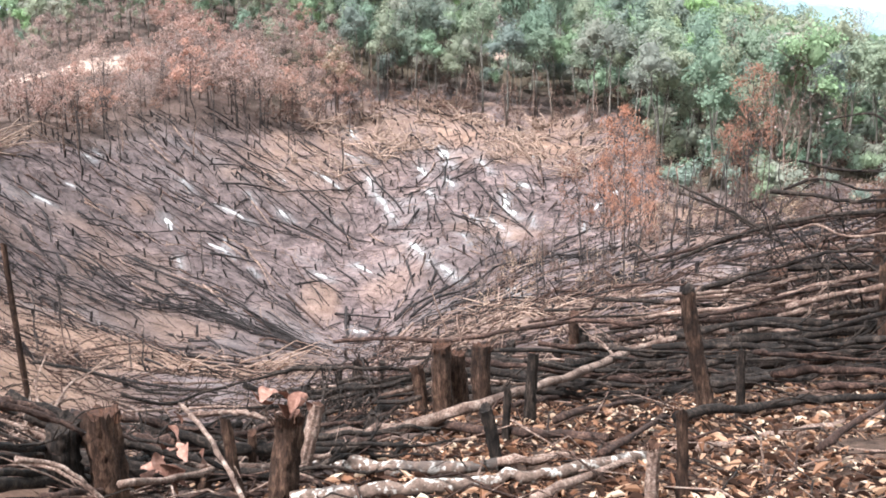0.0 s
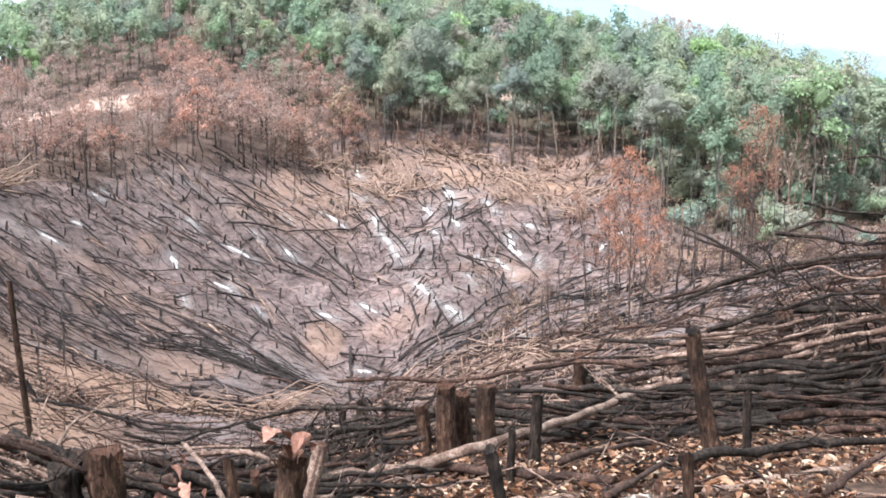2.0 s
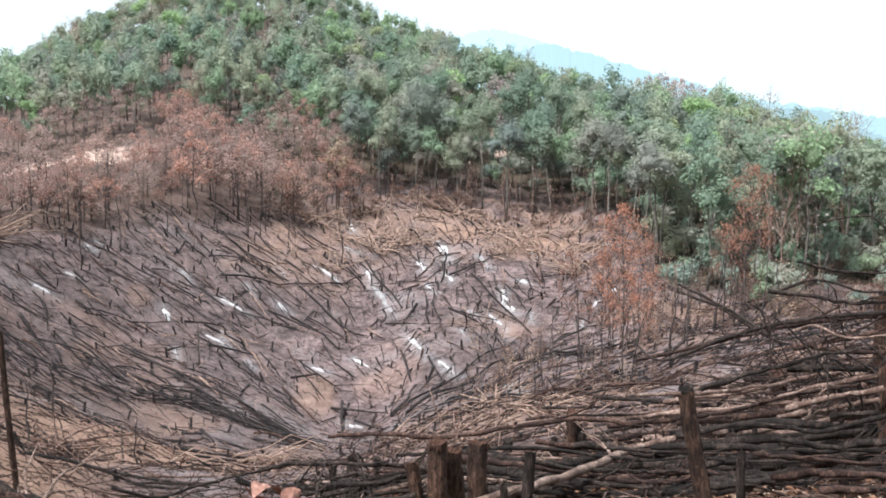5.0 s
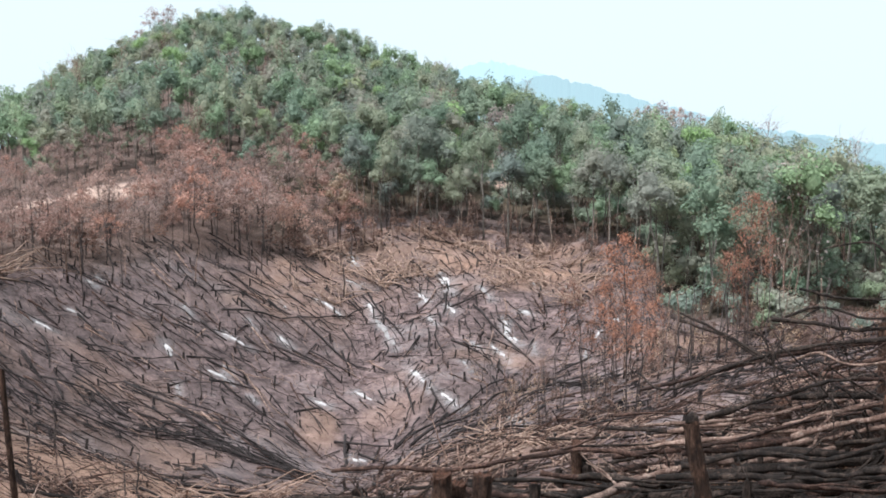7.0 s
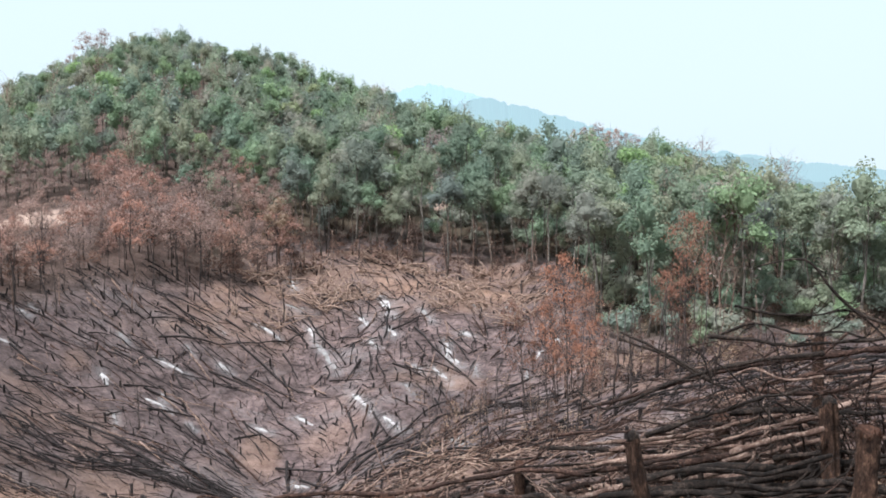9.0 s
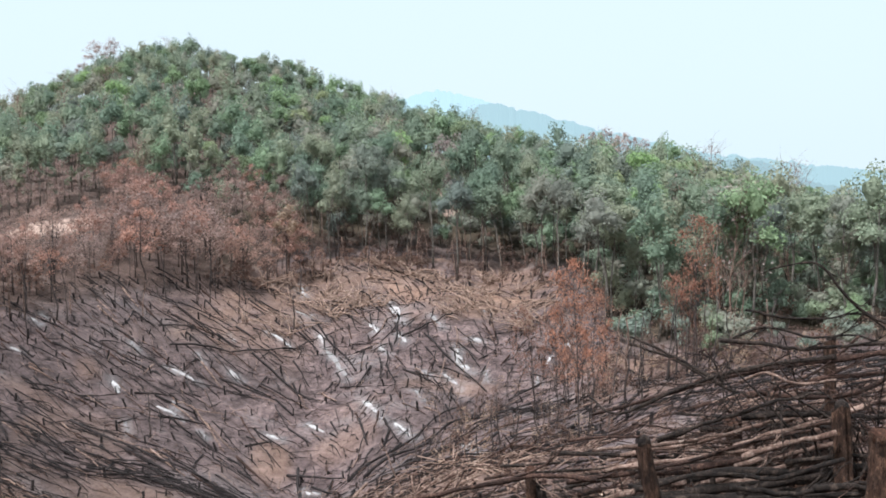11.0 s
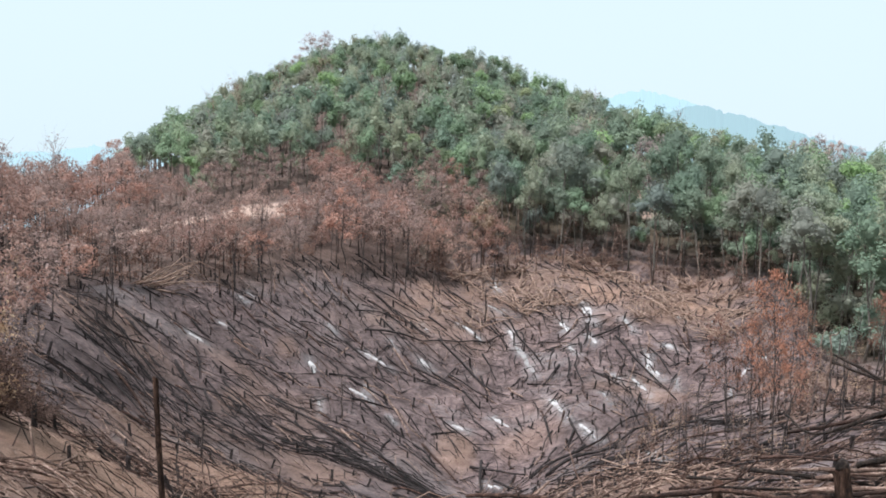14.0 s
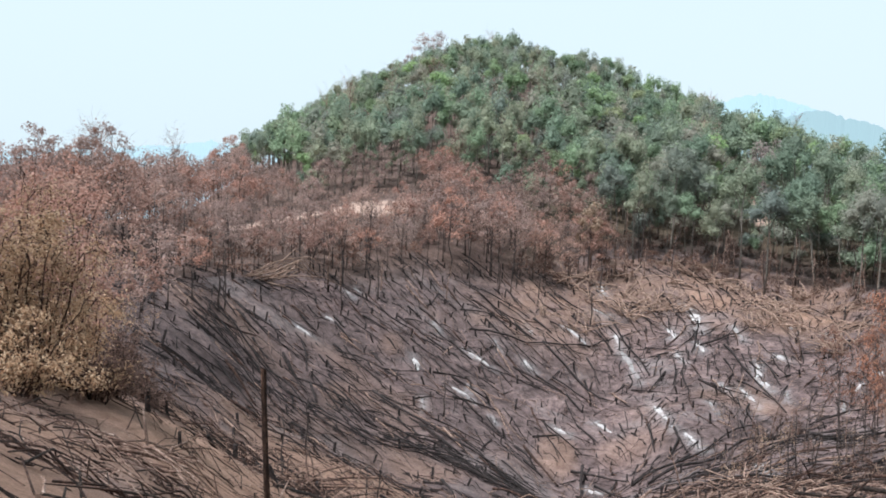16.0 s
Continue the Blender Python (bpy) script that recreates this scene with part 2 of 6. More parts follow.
def hermite(knots, values, at):
    """Smooth monotone curves through knots (first axis) at the places given."""
    h = np.diff(knots, axis=0)
    d = np.diff(values, axis=0) / h
    m = np.zeros_like(values)
    prod = d[1:] * d[:-1]
    m[1:-1] = np.where(prod > 0, 2 * prod / np.where(np.abs(d[1:] + d[:-1]) > 1e-12, d[1:] + d[:-1], 1), 0)
    m[0], m[-1] = d[0], d[-1]
    i = np.clip((at[None] >= knots).sum(0) - 1, 0, len(knots) - 2)
    j = np.arange(len(at))
    t = np.clip((at - knots[i, j]) / h[i, j], 0, 1)
    a, b = values[i, j], values[i + 1, j]
    return ((2 * t + 1) * (t - 1) ** 2 * a + t * (t - 1) ** 2 * h[i, j] * m[i, j]
            + t * t * (3 - 2 * t) * b + t * t * (t - 1) * h[i, j] * m[i + 1, j])


def lines_at(az, table):
    """The lines' values at directions az (degrees)."""
    az = np.clip(az, AZ[0], AZ[-1])
    out = []
    for line in table:
        k = np.repeat(AZ[:, None], len(az), 1)
        out.append(hermite(k, np.repeat(line[:, None], len(az), 1), az))
    return np.stack(out)


def hills(x, y, scale, seed):
    """Soft value noise, -1 to 1."""
    rng = np.random.RandomState(seed)
    grid = rng.rand(64, 64) * 2 - 1
    u, v = x / scale + 17.3 * seed, y / scale - 9.1 * seed
    i, j = np.floor(u).astype(int), np.floor(v).astype(int)
    fu, fv = u - i, v - j
    fu, fv = fu * fu * (3 - 2 * fu), fv * fv * (3 - 2 * fv)
    g = lambda a, b: grid[a % 64, b % 64]
    return (g(i, j) * (1 - fu) + g(i + 1, j) * fu) * (1 - fv) + (g(i, j + 1) * (1 - fu) + g(i + 1, j + 1) * fu) * fv


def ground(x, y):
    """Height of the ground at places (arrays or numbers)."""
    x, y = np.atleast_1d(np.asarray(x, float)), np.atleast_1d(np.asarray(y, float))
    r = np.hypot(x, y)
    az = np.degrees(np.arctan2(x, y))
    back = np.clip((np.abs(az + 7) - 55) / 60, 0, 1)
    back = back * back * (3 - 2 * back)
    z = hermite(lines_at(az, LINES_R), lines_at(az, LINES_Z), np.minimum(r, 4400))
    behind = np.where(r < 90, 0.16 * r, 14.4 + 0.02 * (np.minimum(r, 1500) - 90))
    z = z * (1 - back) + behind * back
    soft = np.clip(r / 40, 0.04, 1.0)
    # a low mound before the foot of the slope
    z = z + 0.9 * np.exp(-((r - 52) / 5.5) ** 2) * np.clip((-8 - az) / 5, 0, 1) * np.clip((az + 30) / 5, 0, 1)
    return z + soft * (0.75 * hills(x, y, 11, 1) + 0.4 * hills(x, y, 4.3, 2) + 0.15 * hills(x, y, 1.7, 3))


def gz(x, y):
    return float(ground(x, y)[0])


def polar(az, r):
    return r * math.sin(radians(az)), r * math.cos(radians(az))


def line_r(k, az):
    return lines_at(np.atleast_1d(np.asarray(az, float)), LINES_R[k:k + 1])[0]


# ---- mesh helpers ----
def mesh_from(name, verts, faces, mats, smooth=False, index=None):
    """A mesh from arrays: verts (n,3), faces a list of (m,k) index arrays."""
    me = bpy.data.meshes.new(name)
    verts = np.asarray(verts, np.float32)
    loops = np.concatenate([np.asarray(f).ravel() for f in faces]).astype(np.int32)
    counts = np.concatenate([np.full(len(f), np.asarray(f).shape[1]) for f in faces])
    me.vertices.add(len(verts))
    me.vertices.foreach_set("co", verts.ravel())
    me.loops.add(len(loops))
    me.loops.foreach_set("vertex_index", loops)
    me.polygons.add(len(counts))
    me.polygons.foreach_set("loop_start", np.concatenate([[0], np.cumsum(counts)[:-1]]).astype(np.int32))
    if index is not None:
        me.polygons.foreach_set("material_index", np.asarray(index, np.int32))
    me.polygons.foreach_set("use_smooth", np.full(len(counts), smooth))
    for m in mats if isinstance(mats, (list, tuple)) else [mats]:
        me.materials.append(m)
    me.update(calc_edges=True)
    me.validate()
    return me


class Soup:
    """Gathers pieces of geometry for one mesh."""

    def __init__(self):
        self.v, self.q, self.t, self.n = [], [], [], 0

    def add(self, verts, quads=None, tris=None):
        if quads is not None and len(quads):
            self.q.append(np.asarray(quads) + self.n)
        if tris is not None and len(tris):
            self.t.append(np.asarray(tris) + self.n)
        self.v.append(np.asarray(verts, float))
        self.n += len(verts)

    def arrays(self):
        v = np.concatenate(self.v)
        faces = [np.concatenate(k) for k in (self.q, self.t) if k]
        return v, faces

    def mesh(self, name, mats, smooth=False):
        v, f = self.arrays()
        return mesh_from(name, v, f, mats, smooth)


def tube(points, radii, sides=7, rng=None, rough=0.0, cap=True):
    """A bent tapering stem: verts, quads, tris."""
    p = np.asarray(points, float)
    r = np.asarray(radii, float)
    d = np.gradient(p, axis=0)
    d /= np.linalg.norm(d, axis=1)[:, None] + 1e-9
    ref = np.array([0, 0, 1.0]) if abs(d[:, 2]).mean() < 0.8 else np.array([1.0, 0, 0])
    u = np.cross(d, ref)
    u /= np.linalg.norm(u, axis=1)[:, None] + 1e-9
    w = np.cross(d, u)
    a = np.linspace(0, 2 * np.pi, sides, endpoint=False)
    rr = r[:, None] * np.ones(sides)
    if rng is not None and rough:
        rr = rr * (1 + rough * (rng.rand(len(p), sides) - 0.5))
    v = (p[:, None] + rr[..., None] * (np.cos(a)[None, :, None] * u[:, None] + np.sin(a)[None, :, None] * w[:, None])).reshape(-1, 3)
    n = len(p)
    i = np.arange(n - 1)[:, None] * sides
    k = np.arange(sides)[None]
    quads = np.stack([i + k, i + (k + 1) % sides, i + sides + (k + 1) % sides, i + sides + k], -1).reshape(-1, 4)
    tris = None
    if cap:
        v = np.concatenate([v, p[:1], p[-1:]])
        k = np.arange(sides)
        e = (n - 1) * sides
        tris = np.concatenate([np.stack([(k + 1) % sides, k, np.full(sides, n * sides)], -1),
                               np.stack([e + k, e + (k + 1) % sides, np.full(sides, n * sides + 1)], -1)])
    return v, quads, tris


def smooth_path(points, per=5):
    p = np.asarray(points, float)
    e = np.concatenate([[2 * p[0] - p[1]], p, [2 * p[-1] - p[-2]]])
    out = []
    for i in range(1, len(e) - 2):
        for t in np.linspace(0, 1, per, endpoint=False):
            a, b, c, d = e[i - 1], e[i], e[i + 1], e[i + 2]
            out.append(0.5 * (2 * b + (c - a) * t + (2 * a - 5 * b + 4 * c - d) * t * t + (3 * b - a - 3 * c + d) * t ** 3))
    return np.array(out + [p[-1]])


def leaves(centres, size, rng, facing=None, loose=0.55, narrow=1.0, plain=False):
    """Small folded leaf sprays at the centres, facing outwards where that is given: verts, quads."""
    n = len(centres)
    d = rng.normal(size=(n, 3))
    if facing is not None:
        face = facing / (np.linalg.norm(facing, axis=1)[:, None] + 1e-6) + rng.normal(size=(n, 3)) * loose + [0, 0, 0.35]
        face /= np.linalg.norm(face, axis=1)[:, None]
        d -= (d * face).sum(1)[:, None] * face
        d /= np.linalg.norm(d, axis=1)[:, None]
        e = np.cross(face, d)
    else:
        d /= np.linalg.norm(d, axis=1)[:, None]
        e = rng.normal(size=(n, 3))
        e -= (e * d).sum(1)[:, None] * d
        e /= np.linalg.norm(e, axis=1)[:, None]
    s = (size * (0.6 + 0.8 * rng.rand(n)))[:, None]
    bend = np.cross(d, e) * s * 0.18
    c = np.asarray(centres)
    if plain:
        v = np.stack([c - d * s * 0.6 - e * s * 0.2, c + e * s * 0.62, c + d * s * 0.62 - e * s * 0.3], 1).reshape(-1, 3)
        return v, None, np.arange(3 * n).reshape(n, 3)
    w = 0.42 * narrow
    v = np.stack([c - d * s * 0.52, c + e * s * w - bend, c + d * s * 0.52, c - e * s * w - bend], 1).reshape(-1, 3)
    return v, np.arange(4 * n).reshape(n, 4)


def thing(name, label, category, group="", kind="", at=(0, 0, 0)):
    ob = new(name)
    ob.location = at
    ob.empty_display_size = 0.2
    return tagged(ob, label, category, group, kind)


def part(name, me, parent, label=""):
    ob = new(name, me)
    ob.parent = parent
    return tagged(ob, label) if label else ob


# ---- ground: one sheet to the horizon ----
# drifts of white ash: upper end, lower end, half width
ASH_UPPER = ((-26.7, 69.7, -25.5, 69.6, 0.16), (-25.9, 73.4, -25.3, 73.9, 0.1), (-19.6, 74.9, -18.7, 73.2, 0.24), (-16.8, 80.5, -14.8, 79.7, 0.17), (-12.9, 83.8, -12.1, 83.0, 0.22), (-13.9, 90.5, -13.0, 89.4, 0.17), (-16.4, 73.4, -14.8, 72.8, 0.16), (-15.6, 75.2, -15.1, 74.2, 0.18), (-9.7, 106.5, -8.4, 103.9, 0.3), (-10.6, 92.2, -8.6, 91.0, 0.22), (-9.1, 99.5, -7.9, 98.5, 0.21), (-6.6, 95.1, -6.1, 92.4, 0.27), (-2.3, 98.0, -1.4, 93.7, 0.28), (-0.2, 103.4, 0.5, 97.3, 0.4), (0.2, 92.3, 1.0, 90.1, 0.24))
ASH_LOWER = ((-1.3, 89.9, -0.6, 87.6, 0.19), (5.2, 90.0, 5.2, 86.8, 0.3), (5.0, 87.4, 5.2, 85.6, 0.27), (5.3, 86.2, 5.9, 85.0, 0.36), (6.6, 92.1, 7.5, 92.0, 0.34), (3.7, 84.2, 4.8, 81.7, 0.2), (-2.6, 78.4, -1.2, 74.2, 0.18), (-0.2, 72.4, 0.9, 70.2, 0.21), (-6.5, 76.5, -5.0, 74.7, 0.16), (-9.1, 74.0, -8.1, 73.6, 0.2), (-5.9, 66.8, -4.7, 65.7, 0.17), (8.2, 100.4, 8.7, 99.4, 0.18), (12.0, 84.9, 12.9, 86.5, 0.16), (14.1, 89.6, 14.5, 87.6, 0.24))
ASH_GREY = ((-26.4, 79.0, -25.6, 78.4, 0.17), (-20.3, 82.8, -19.4, 81.9, 0.18), (-15.4, 84.3, -14.8, 83.2, 0.13), (-14.7, 72.4, -14.1, 71.9, 0.12), (-17.4, 69.0, -16.8, 67.5, 0.13), (-13.0, 71.6, -12.5, 71.1, 0.11), (-6.0, 92.0, -4.3, 85.1, 0.21), (3.3, 98.1, 4.1, 94.7, 0.23), (2.2, 84.4, 2.9, 82.9, 0.13), (3.8, 63.7, 4.3, 57.6, 0.22), (11.1, 83.7, 10.8, 80.2, 0.15), (7.2, 85.3, 7.2, 83.3, 0.11), (-26.3, 81.1, -25.5, 80.6, 0.11), (-4.8, 86.6, -3.8, 84.2, 0.18), (1.4, 78.6, 1.8, 77.1, 0.12), (11.4, 100.3, 11.9, 98.1, 0.16))
ASH = ASH_UPPER + ASH_LOWER + ASH_GREY
# bare earth: place, half width, half depth
EARTH = ((-21.3, 75.0, 1.2, 1.9), (-8.4, 69.5, 1.4, 3.8), (-9.1, 70.8, 0.8, 2.6), (-16.6, 47.2, 1.6, 2.3), (-15.3, 58.7, 3.9, 2.7), (3.1, 62.8, 1.4, 2.0), (-4.8, 108.3, 6.8, 1.9), (12.7, 111.9, 3.6, 2.8), (-18.7, 107.9, 1.7, 2.3), (15.3, 64.7, 2.1, 1.7), (5.4, 81.2, 1.1, 1.7), (-21.6, 63.9, 1.1, 2.4), (1.6, 36.0, 3.0, 5.0), (4.6, 42.0, 3.2, 5.0), (2.0, 50.0, 2.6, 4.0), (17.0, 82.0, 6.0, 4.0))


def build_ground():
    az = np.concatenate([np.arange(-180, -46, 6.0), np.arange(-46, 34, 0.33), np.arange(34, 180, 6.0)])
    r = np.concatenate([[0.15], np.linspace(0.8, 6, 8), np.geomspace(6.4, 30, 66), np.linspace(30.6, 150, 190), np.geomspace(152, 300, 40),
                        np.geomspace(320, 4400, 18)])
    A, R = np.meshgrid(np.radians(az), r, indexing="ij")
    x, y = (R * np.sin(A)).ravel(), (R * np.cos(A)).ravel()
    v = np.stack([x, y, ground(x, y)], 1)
    n, m = len(az), len(r)
    i, j = np.arange(n)[:, None], np.arange(m - 1)[None]
    nx = (i + 1) % n
    quads = np.stack([i * m + j, i * m + j + 1, nx * m + j + 1, nx * m + j], -1).reshape(-1, 4)
    centre = len(v)
    v = np.concatenate([v, [[0, 0, 0.0]]])
    k = np.arange(n)
    tris = np.stack([k * m, ((k + 1) % n) * m, np.full(n, centre)], -1)
    me = mesh_from("ground", v, [quads, tris], M_GROUND, True)
    x, y = v[:, 0], v[:, 1]
    rr, aa = np.hypot(x, y), np.degrees(np.arctan2(x, y))
    step = lambda a, b, t: np.clip((t - a) / (b - a), 0, 1) ** 2 * (3 - 2 * np.clip((t - a) / (b - a), 0, 1))
    edge, roadr = line_r(5, aa), line_r(6, aa)
    wob = 3 * hills(x, y, 7, 8)
    masks = {}
    masks["litter"] = step(26, 14, rr + wob) * (0.15 + 0.3 * step(-20, -14, aa) + 0.55 * step(-8, 4, aa + wob))
    spot = hills(x, y, 9, 11) * 0.6 + hills(x, y, 3.1, 12) * 0.4
    bare = step(0.32, 0.6, spot)
    mound = step(1.0, 0.3, np.hypot((x + 12.5) / 12, (y - 46) / 8.5) + 0.25 * hills(x, y, 3, 5))
    top = step(14, 3, np.abs(rr - edge + 3) + 1.6 * wob) * step(-14, -8, aa) * step(11, 7, aa) * (0.5 + 0.35 * hills(x, y, 3, 6) + 0.35 * hills(x, y, 1.2, 10))
    near_left = step(50, 40, rr) * step(-14, -22, aa)
    masks["bare"] = np.clip(0.35 * bare + 0.95 * mound + top + 1.05 * near_left * (0.8 + 0.5 * hills(x, y, 3, 7)), 0, 1) * (rr < edge + 6)
    masks["soot"] = 0.58 * step(-9, -17, aa + 0.6 * wob) * step(44, 56, rr) * (0.65 + 0.5 * hills(x, y, 2.6, 19))
    masks["soot"] = np.maximum(masks["soot"], 0.34 * step(-0.3, 0.5, hills(x, y, 5, 33) + 0.5 * hills(x, y, 1.6, 34)) * (rr > 44))
    ash = np.zeros(len(x))
    for ax, ay, bx, by, w in ASH:
        l2 = (bx - ax) ** 2 + (by - ay) ** 2
        k = np.clip(((x - ax) * (bx - ax) + (y - ay) * (by - ay)) / l2, -0.1, 1.25)
        ash = np.maximum(ash, np.exp(-((x - ax - k * (bx - ax)) ** 2 + (y - ay - k * (by - ay)) ** 2) / (w * 1.3 + 0.12) ** 2))
    grey = step(0.25, 0.7, 0.6 * hills(x, y, 6, 14) + 0.5 * hills(x, y, 1.9, 15)) * (rr > 40)
    masks["ash"] = np.clip(ash * (0.4 + 0.5 * hills(x, y, 1.1, 16)) + 0.14 * grey, 0, 1) * (rr < edge)
    for px, py, w, d in EARTH:
        bald = step(1.15, 0.35, np.hypot((x - px) / w, (y - py) / d) + 0.3 * hills(x, y, 1.6, 18))
        masks["bare"] = np.maximum(masks["bare"], 0.55 * bald)
    wide = 1 + 0.5 * np.exp(-((aa + 18) / 2.0) ** 2)
    masks["road"] = step(3.4, 2.0, np.abs(rr - roadr + 0.7 * hills(x, y, 8, 9)) / wide) * step(-30, -27, aa) * step(-14.2, -16, aa)
    for ca, cr, w in ((2.6, 141, 3.2), (5.5, 141, 2.0), (-6.6, 136, 2.6)):
        px, py = polar(ca, cr)
        masks["road"] = np.maximum(masks["road"], step(w * 1.3, w * 0.7, np.hypot(x - px, (y - py) * 0.5) + 0.5 * hills(x, y, 2, 4)))
    scorch = step(-3, 4, rr - edge + wob) * step(-4, -9, aa) * (masks["road"] < 0.3)
    masks["bare"] = masks["bare"] * (1 - scorch)
    masks["litter"] = np.maximum(masks["litter"], 0.5 * scorch)
    masks["forest"] = 0.15 * scorch + step(3, 15, rr - edge + wob) * step(-11, -6, aa + wob) + (rr > 260)
    for key, val in masks.items():
        at = me.attributes.new(key, "FLOAT", "POINT")
        at.data.foreach_set("value", np.clip(val, 0, 1).astype(np.float32))
    ob = new("ground", me)
    return tagged(ob, "burnt brown hillside soil with ash and leaf litter", "ground", kind="structure")


build_ground()


# ---- trees ----
T = (1 + 5 ** 0.5) / 2
ICO_V = np.array([(-1, T, 0), (1, T, 0), (-1, -T, 0), (1, -T, 0), (0, -1, T), (0, 1, T), (0, -1, -T), (0, 1, -T), (T, 0, -1), (T, 0, 1), (-T, 0, -1), (-T, 0, 1)]) / math.hypot(1, T)
ICO_F = np.array([t for t in itertools.combinations(range(12), 3) if all(np.linalg.norm(ICO_V[a] - ICO_V[b]) < 1.1 for a, b in itertools.combinations(t, 2))])
ICO_F = np.array([t if np.dot(np.cross(ICO_V[t[1]] - ICO_V[t[0]], ICO_V[t[2]] - ICO_V[t[0]]), ICO_V[t[0]]) > 0 else t[::-1] for t in ICO_F])


def finer(v, f):
    """A ball's faces each split into four, pushed back out to the ball."""
    v, out, seen = [tuple(p) for p in v], [], {}

    def half(a, b):
        key = (min(a, b), max(a, b))
        if key not in seen:
            m = np.array(v[a]) + np.array(v[b])
            seen[key] = len(v)
            v.append(tuple(m / np.linalg.norm(m)))
        return seen[key]

    for a, b, c in f:
        d, e, g = half(a, b), half(b, c), half(c, a)
        out += [(a, d, g), (b, e, d), (c, g, e), (d, e, g)]
    return np.array(v), np.array(out)


BALL_V, BALL_F = finer(ICO_V, ICO_F)


def crown_heads(rng, height, spread, base, heads, count, fine=False):
    """A full crown of a few rounded heads with leafy lumps: leaf places, outward ways, head centres, and the shaded inner mass."""
    pts, outs, hubs, mass = [], [], [], []
    full = (height - base) / 2
    for b in range(heads):
        if b == 0:
            axes = np.array([0.72 * spread, 0.72 * spread, full * 0.72]) * (0.9 + 0.25 * rng.rand(3))
            c = np.array([rng.normal() * 0.1 * spread, rng.normal() * 0.1 * spread, height - axes[2]])
        else:
            a = 2.4 * b + rng.rand() * 1.5
            axes = np.array([0.52, 0.52, 0.50]) * spread * (0.8 + 0.5 * rng.rand(3))
            c = np.array([math.cos(a), math.sin(a), 0]) * spread * (0.42 + 0.25 * rng.rand()) + [0, 0, base + axes[2] + (height - base) * 0.55 * rng.rand()]
        lump = rng.normal(size=(9, 3)) + [0, 0, 0.3]
        lump /= np.linalg.norm(lump, axis=1)[:, None]

        def reach(d):
            near = d @ lump.T
            return 0.70 + 0.36 * np.exp(-(1 - near.max(1)) / 0.11), lump[near.argmax(1)]

        n = int(count * (1.6 if b == 0 else 1.0) / (heads + 0.6))
        d = rng.normal(size=(n, 3)) + [0, 0, 0.25]
        d /= np.linalg.norm(d, axis=1)[:, None]
        r, best = reach(d)
        keep = rng.rand(n) < np.clip((r - 0.64) / 0.2, 0.35, 1)
        d, r, best = d[keep], r[keep], best[keep]
        pts.append(c + d * axes * (r * (1 - 0.4 * rng.rand(len(r)) ** 1.3))[:, None])
        outs.append(d * r[:, None] - 0.5 * best)
        ball_v, ball_f = (BALL_V, BALL_F) if fine else (ICO_V, ICO_F)
        mass.append((c + ball_v * axes * (reach(ball_v)[0] * 0.5)[:, None], ball_f))
        hubs.append((c, float(axes[0])))
    return np.concatenate(pts), np.concatenate(outs), hubs, mass


def crown_points(rng, height, spread, base, blobs, count):
    """Leaf places in rounded clumps that build up a domed crown: places, outward ways, clump centres and sizes."""
    pts, outs, hubs = [], [], []
    for b in range(blobs):
        k = (b + 0.5) / blobs
        a = 2.4 * b + rng.rand() * 1.2
        reach = spread * 0.8 * math.sqrt(max(0.05, 1 - (1.2 * k - 0.28) ** 2)) * (0.55 + 0.55 * rng.rand())
        if b == blobs - 1:
            reach *= 0.3
        size = spread * (0.26 + 0.24 * rng.rand()) * (1.1 - 0.3 * k)
        hub = np.array([reach * math.cos(a), reach * math.sin(a), base + (height - base) * (0.1 + 0.82 * k) + rng.normal() * 0.12 * spread])
        hubs.append((hub, size))
        n = int(count / blobs * (0.6 + 0.8 * rng.rand()))
        d = rng.normal(size=(n, 3))
        d[:, 2] += 0.35
        d /= np.linalg.norm(d, axis=1)[:, None]
        outs.append(d.copy())
        d *= (size * (0.3 + 0.85 * rng.rand(n)))[:, None]
        d[:, 2] *= 0.8
        pts.append(hub + d)
    return np.concatenate(pts), np.concatenate(outs), hubs


def stem(rng, height, radius, lean=0.05, sides=6, rings=6):
    k = np.linspace(0, 1, rings)
    bend = rng.normal(size=2) * lean * height
    wig = rng.normal(size=(rings, 2)) * 0.012 * height
    wig[0] = 0
    p = np.stack([bend[0] * k ** 1.6 + wig[:, 0], bend[1] * k ** 1.6 + wig[:, 1], k * height - 0.25 * (k == 0)], 1)
    return p, radius * (1 - 0.75 * k) * np.where(k == 0, 1.25, 1)


def limb(rng, start, end, r, sides=3):
    mid = (start + end) / 2 + np.array([0, 0, 0.12]) * np.linalg.norm(end - start) + rng.normal(size=3) * 0.08 * np.linalg.norm(end - start)
    return tube([start, mid, end], [r, r * 0.7, r * 0.25], sides, cap=False)


